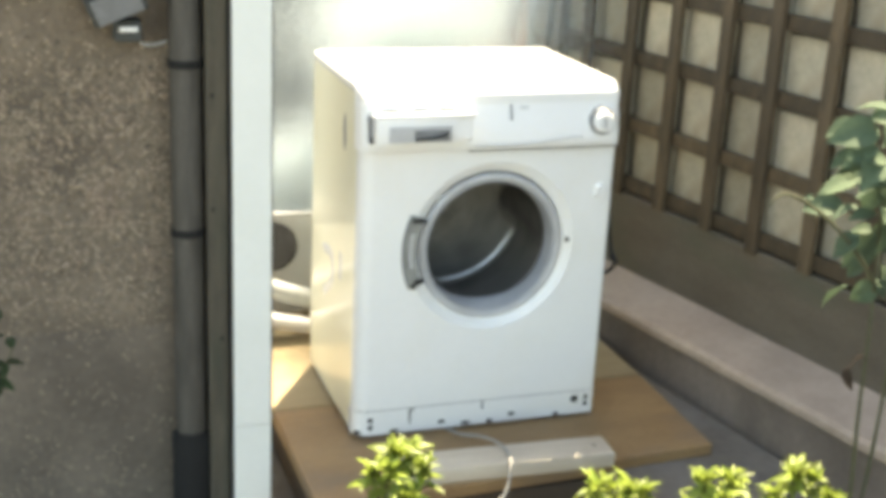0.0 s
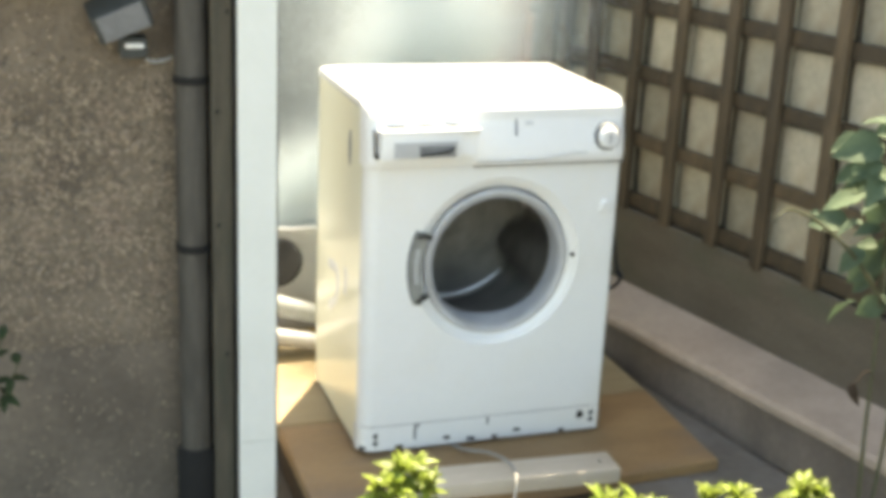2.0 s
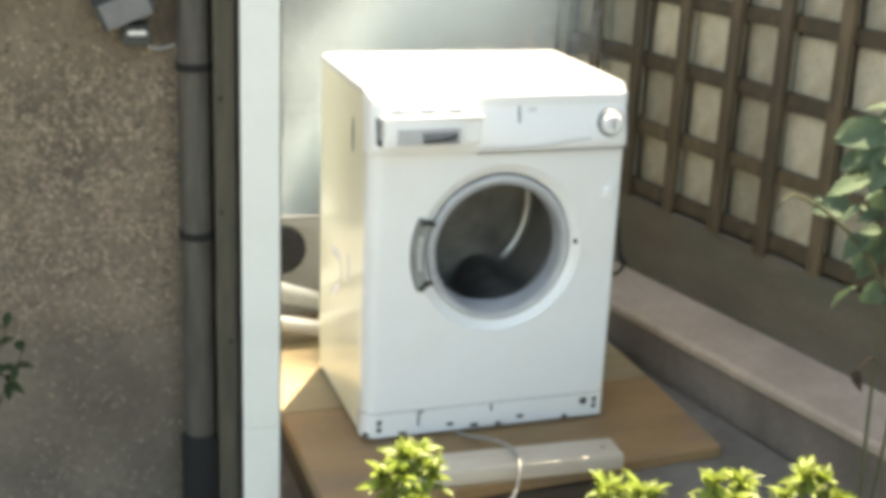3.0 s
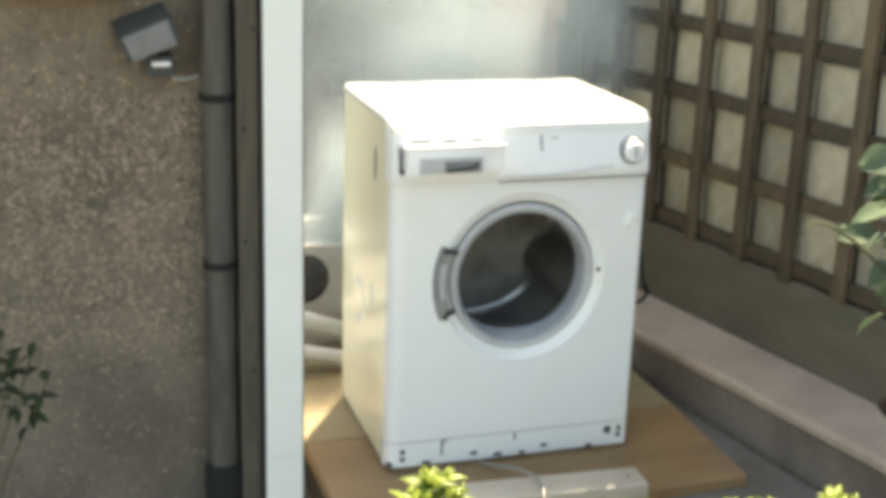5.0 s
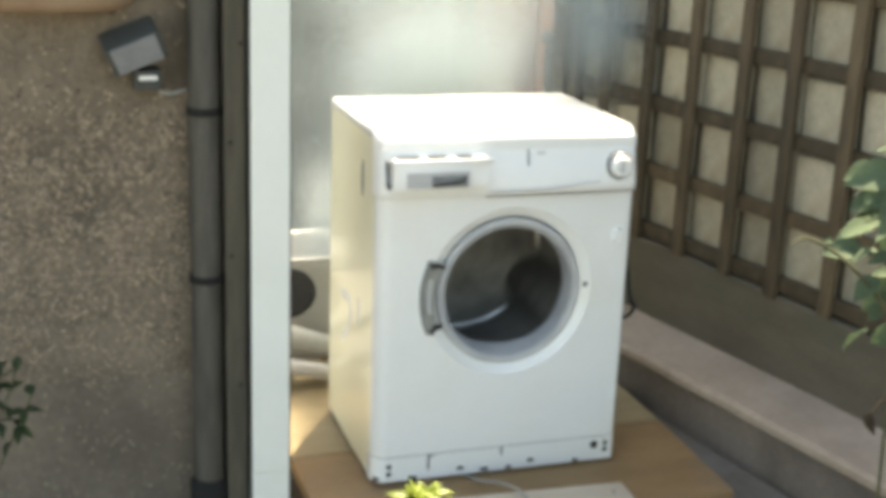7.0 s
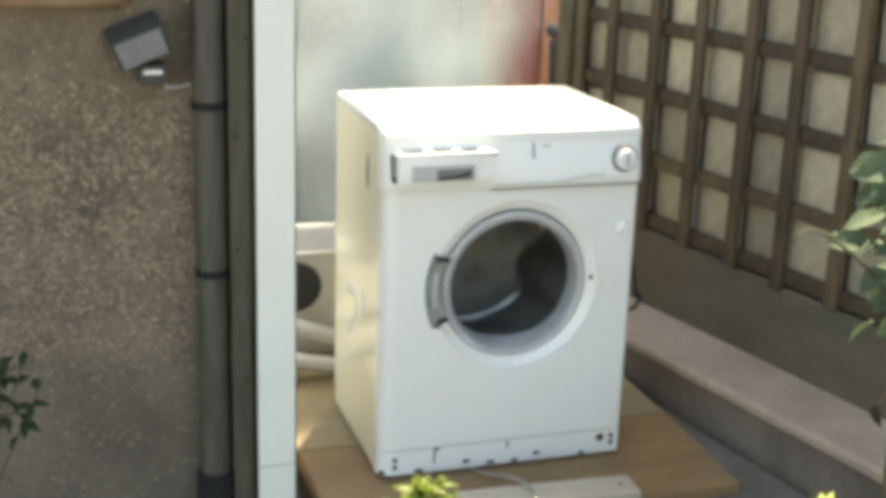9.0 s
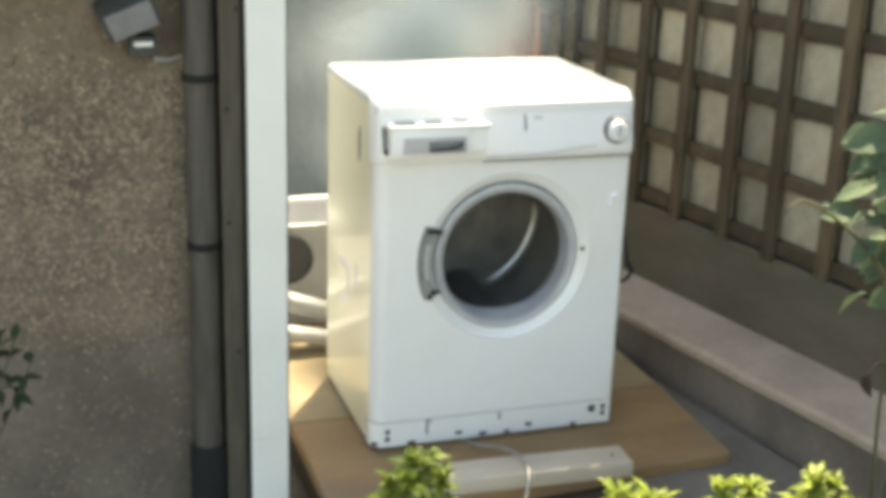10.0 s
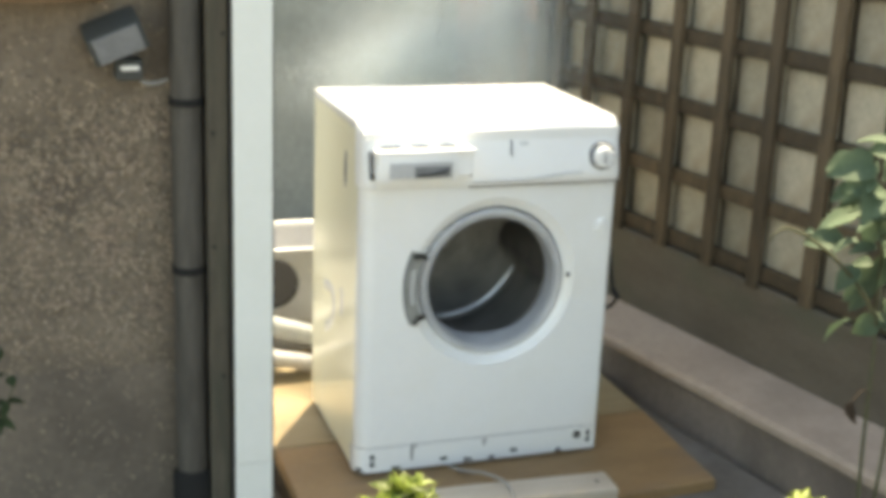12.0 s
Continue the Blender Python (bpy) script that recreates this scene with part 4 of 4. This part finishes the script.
def build_tall_plant():
    rng = random.Random(21)
    t = thing("climber", "tall garden plant with soft grey-green leaves", "plant", (0.50, -0.75, GROUND_Z + 0.03))
    base = Vector((0.50, -0.75, GROUND_Z + 0.03))
    stems = {"a": [(0.50, -0.75, -0.02), (0.475, -0.75, 0.3), (0.46, -0.755, 0.55), (0.435, -0.76, 0.78), (0.40, -0.76, 0.9)],
             "b": [(0.50, -0.75, -0.02), (0.53, -0.74, 0.35), (0.52, -0.74, 0.7), (0.5, -0.75, 1.0)],
             "c": [(0.46, -0.755, 0.60), (0.38, -0.765, 0.69), (0.30, -0.77, 0.755), (0.24, -0.77, 0.785), (0.215, -0.77, 0.78), (0.205, -0.77, 0.765)]}
    for key in stems:
        line = bend([Vector(p) - base for p in stems[key]], 8)
        part("stem", tube(line, [0.0045 - 0.003 * i / len(line) for i in range(len(line))], 7), STEM, t)
    spots = [((0.41, -0.76, 0.89), 95, -8, 1.0, 0), ((0.40, -0.76, 0.87), 120, -25, 0.9, 1), ((0.42, -0.76, 0.85), 150, -30, 0.9, 2), ((0.43, -0.76, 0.84), 60, -35, 1.0, 0),
             ((0.29, -0.77, 0.778), 88, 10, 0.2, 0), ((0.44, -0.76, 0.80), 110, -60, 1.0, 1), ((0.45, -0.76, 0.75), 200, -60, 1.0, 0),
             ((0.46, -0.755, 0.70), 100, -65, 1.0, 2), ((0.45, -0.755, 0.66), 75, -50, 0.9, 0), ((0.465, -0.755, 0.6), 120, -55, 0.8, 1), ((0.5, -0.75, 0.93), 100, -25, 1.0, 0),
             ((0.51, -0.75, 0.85), 140, -35, 1.1, 2), ((0.51, -0.75, 0.78), 80, -40, 1.0, 1), ((0.52, -0.74, 0.7), 120, -45, 1.0, 0), ((0.40, -0.765, 0.70), 95, -30, 0.8, 1)]
    for at, yaw, lift, size, k in spots:
        put_leaf(BROAD[k], t, Vector(at) - base, yaw, lift, rng.uniform(-60, -15), size * 0.85)
    for k in range(34):
        z = rng.uniform(0.69, 0.93) if k < 30 else rng.uniform(0.55, 0.66)
        at = Vector((0.46 + rng.uniform(-0.06, 0.075), -0.75 + rng.uniform(-0.04, 0.06), z))
        put_leaf(BROAD[k % 3], t, at - base, rng.uniform(20, 200), rng.uniform(-50, 15), rng.uniform(-60, 10), rng.uniform(0.42, 0.7))
    # a withered leaf on its stalk
    line = bend([Vector(p) - base for p in ((0.468, -0.755, 0.45), (0.445, -0.76, 0.465), (0.42, -0.765, 0.442))], 6)
    part("stalk", tube(line, 0.0015, 5), DEAD, t)
    ob = new("dead_leaf", leaf_mesh("dead_leaf", 0.045, 0.02, 0.8, 0.9, DEAD))
    ob.parent = t
    ob.matrix_basis = pose(*(Vector((0.421, -0.765, 0.447)) - base), -65, 20, 120)
    ob["label"] = "withered brown leaf"


def build_near_plant():
    rng = random.Random(5)
    base = Vector((-1.16, -0.28, GROUND_Z + 0.03))
    t = thing("leafy_sprig", "dark green leafy sprig before the pebble-dashed wall", "plant", base)
    for k in range(5):
        top = Vector((-1.115 + 0.024 * k, -0.30 + rng.uniform(-0.03, 0.03), 0.515 - 0.006 * k * k + rng.uniform(-0.02, 0.02)))
        line = bend([(0, 0, 0), (top - base) * 0.5 + Vector((-0.03, 0, 0.03)), top - base], 8)
        part("stem", tube(line, [0.0035 - 0.0018 * i / len(line) for i in range(len(line))], 6), STEM, t)
        for j in range(11):
            at = line[rng.randint(len(line) * 4 // 5, len(line) - 1)]
            put_leaf(MURKY[j % 2], t, at, rng.uniform(0, 360), rng.uniform(-35, 45), rng.uniform(-30, 30), rng.uniform(0.5, 0.8))


# ---- smoke ----
def fleck_mesh(name, count, spread, size, seed):
    """A soft cloud of tiny pale flecks, thick in the middle and lumpy."""
    rng = np.random.default_rng(seed)
    lumps = rng.normal(0, 1, (7, 3)) * 0.75
    which = rng.integers(0, 7, count)
    c = (lumps[which] + rng.normal(0, 0.62, (count, 3))) * np.array(spread)
    off = rng.normal(0, 1, (count, 3, 3))
    off -= off.mean(axis=1, keepdims=True)
    off *= size / np.linalg.norm(off, axis=2, keepdims=True)
    v = (c[:, None, :] + off).reshape(-1, 3).astype(np.float32)
    me = bpy.data.meshes.new(name)
    me.vertices.add(count * 3)
    me.vertices.foreach_set("co", v.ravel())
    me.loops.add(count * 3)
    me.loops.foreach_set("vertex_index", np.arange(count * 3, dtype=np.int32))
    me.polygons.add(count)
    me.polygons.foreach_set("loop_start", np.arange(0, count * 3, 3, dtype=np.int32))
    me.update(calc_edges=True)
    me.materials.append(SMOKE)
    return me


PUFFS, HAZES, BANKS = [], [], []


def build_smoke():
    meshes = [fleck_mesh("smoke_puff", 78000, (0.11, 0.07, 0.10), 0.0011, 30 + k) for k in range(4)]
    rng = random.Random(17)
    for k in range(22):
        ob = tagged(new("smoke_puff", meshes[k % 4]), "thin white smoke curling up behind the machine", "smoke", "smoke over the machine", "stuff")
        birth, x = -1.6 + 0.62 * k, rng.uniform(-0.3, 0.36)
        if 5.8 < birth < 7.7:
            x = min(x, 0.0) - 0.1
        PUFFS.append((ob, birth, x if birth < 7.7 else 0.55 * x + 0.05, rng.uniform(0.72, 0.95), rng.uniform(0, 360)))
    wide = [fleck_mesh("smoke_haze", 150000, (0.34, 0.16, 0.24), 0.0012, 50 + k) for k in range(2)]
    for k in range(4):
        ob = tagged(new("smoke_haze", wide[k % 2]), "pale drifting haze of smoke in the yard", "smoke", "smoke over the machine", "stuff")
        HAZES.append((ob, k))
    low = fleck_mesh("smoke_bank", 100000, (0.18, 0.07, 0.09), 0.0011, 71)
    for k in range(3):
        ob = tagged(new("smoke_bank", low), "low bank of white smoke behind the lid", "smoke", "smoke over the machine", "stuff")
        BANKS.append((ob, k))


# ---- build ----
build_ground()
build_fence_wall()
build_house_wall()
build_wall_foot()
build_wall_shader()
build_downpipe()
build_posts()
build_platform()
DRUM = build_machine()
build_cords()
build_tub()
build_back_yard()
build_wall_planter()
build_floodlight()
build_shrub(-0.42, -0.72, [(-0.43, -0.75, 0.37, 1.1), (-0.465, -0.74, 0.335, 1.0), (-0.385, -0.76, 0.345, 1.0), (-0.42, -0.79, 0.31, 1.0), (-0.45, -0.77, 0.355, 0.9), (-0.40, -0.73, 0.36, 0.9)], 3)
build_shrub(-0.03, -0.74, [(-0.06, -0.75, 0.258, 0.85), (0.0, -0.76, 0.25, 0.95), (0.04, -0.74, 0.228, 0.9), (-0.02, -0.72, 0.235, 0.9)], 6)
build_shrub(0.19, -0.73, [(0.16, -0.75, 0.24, 0.95), (0.22, -0.74, 0.23, 0.95), (0.12, -0.77, 0.205, 0.8), (0.25, -0.72, 0.215, 0.9), (0.19, -0.77, 0.215, 0.9)], 9)
build_shrub(0.38, -0.73, [(0.355, -0.75, 0.232, 1.0), (0.40, -0.74, 0.21, 0.95), (0.43, -0.76, 0.175, 0.9), (0.31, -0.75, 0.195, 0.8), (0.375, -0.72, 0.222, 0.9)], 12)
build_tall_plant()
build_near_plant()
build_smoke()
build_trellis()
build_wall_blocks()
build_pebbles()


def motions():
    # the drum turns clockwise, about 1.5 turns a second; phase of the paddles at known moments
    seen = [(0.0, -52), (0.5, 0), (1.0, 30), (1.5, 60), (2.0, 90), (2.5, 105), (3.0, 140), (5.0, 90), (5.5, 112), (6.0, 150), (6.5, 190), (8.5, 60), (9.0, 90), (9.5, 120), (10.0, 160), (10.5, 180), (11.0, 240), (11.5, 270), (12.0, 310)]
    angles, last = [], None
    for t, phase in seen:
        a = 140 + phase
        if last is not None:
            want = last[1] + (t - last[0]) * 536
            a += 120 * round((want - a) / 120)
        angles.append((t, a))
        last = (t, a)
    times = [round(0.1 * k, 1) for k in range(121)]
    turn = np.interp(times, [t for t, _ in angles], [a for _, a in angles])
    walk(DRUM, [(t, pose(PORT.x, 0, PORT.z, 0, float(a), 0)) for t, a in zip(times, turn)])
    def gust(t):
        return math.exp(-((t - 8.75) / 0.8) ** 2)

    # puffs wait low behind the cabinet, then rise and drift away
    for ob, birth, x, y, spin in PUFFS:
        rows = []
        for k in range(25):
            t = 0.5 * k
            age = max(0.0, t - birth)
            z = 0.34 + 0.30 * age + 0.02 * age * age
            rows.append((t, pose(x + 0.07 * age + 0.05 * math.sin(1.7 * age + spin), y + 0.02 * age, z + 0.01 * math.sin(t + spin), 0, 0, spin + 14 * t)))
        walk(ob, rows)
    # banks hang behind the lid and waver
    for ob, k in BANKS:
        rows = []
        for j in range(25):
            t = 0.5 * j
            rows.append((t, pose((0.02, 0.2, 0.14)[k] - (0.14, 0.36, 0.3)[k] * gust(t) + 0.05 * math.sin(1.3 * t + 2 * k), (0.74, 0.9, 0.66)[k], (0.80, 0.86, 0.84)[k] - 0.08 * gust(t) + 0.03 * math.sin(1.9 * t + 1.5 * k), 0, 0, 180 * k + 8 * math.sin(0.9 * t))))
        walk(ob, rows)
    for ob, k in HAZES:
        rows = []
        for j in range(25):
            t = 0.5 * j
            rows.append((t, pose((0.12, 0.36, 0.25, 0.45)[k] + 0.012 * t - 0.42 * gust(t), (1.05, 0.82, 1.35, 1.5)[k], (0.92, 0.95, 0.85, 0.92)[k] + (0.035, 0.04, 0.008, 0.025)[k] * t, 0, 0, 40 * k + 3 * t)))
        walk(ob, rows)


motions()
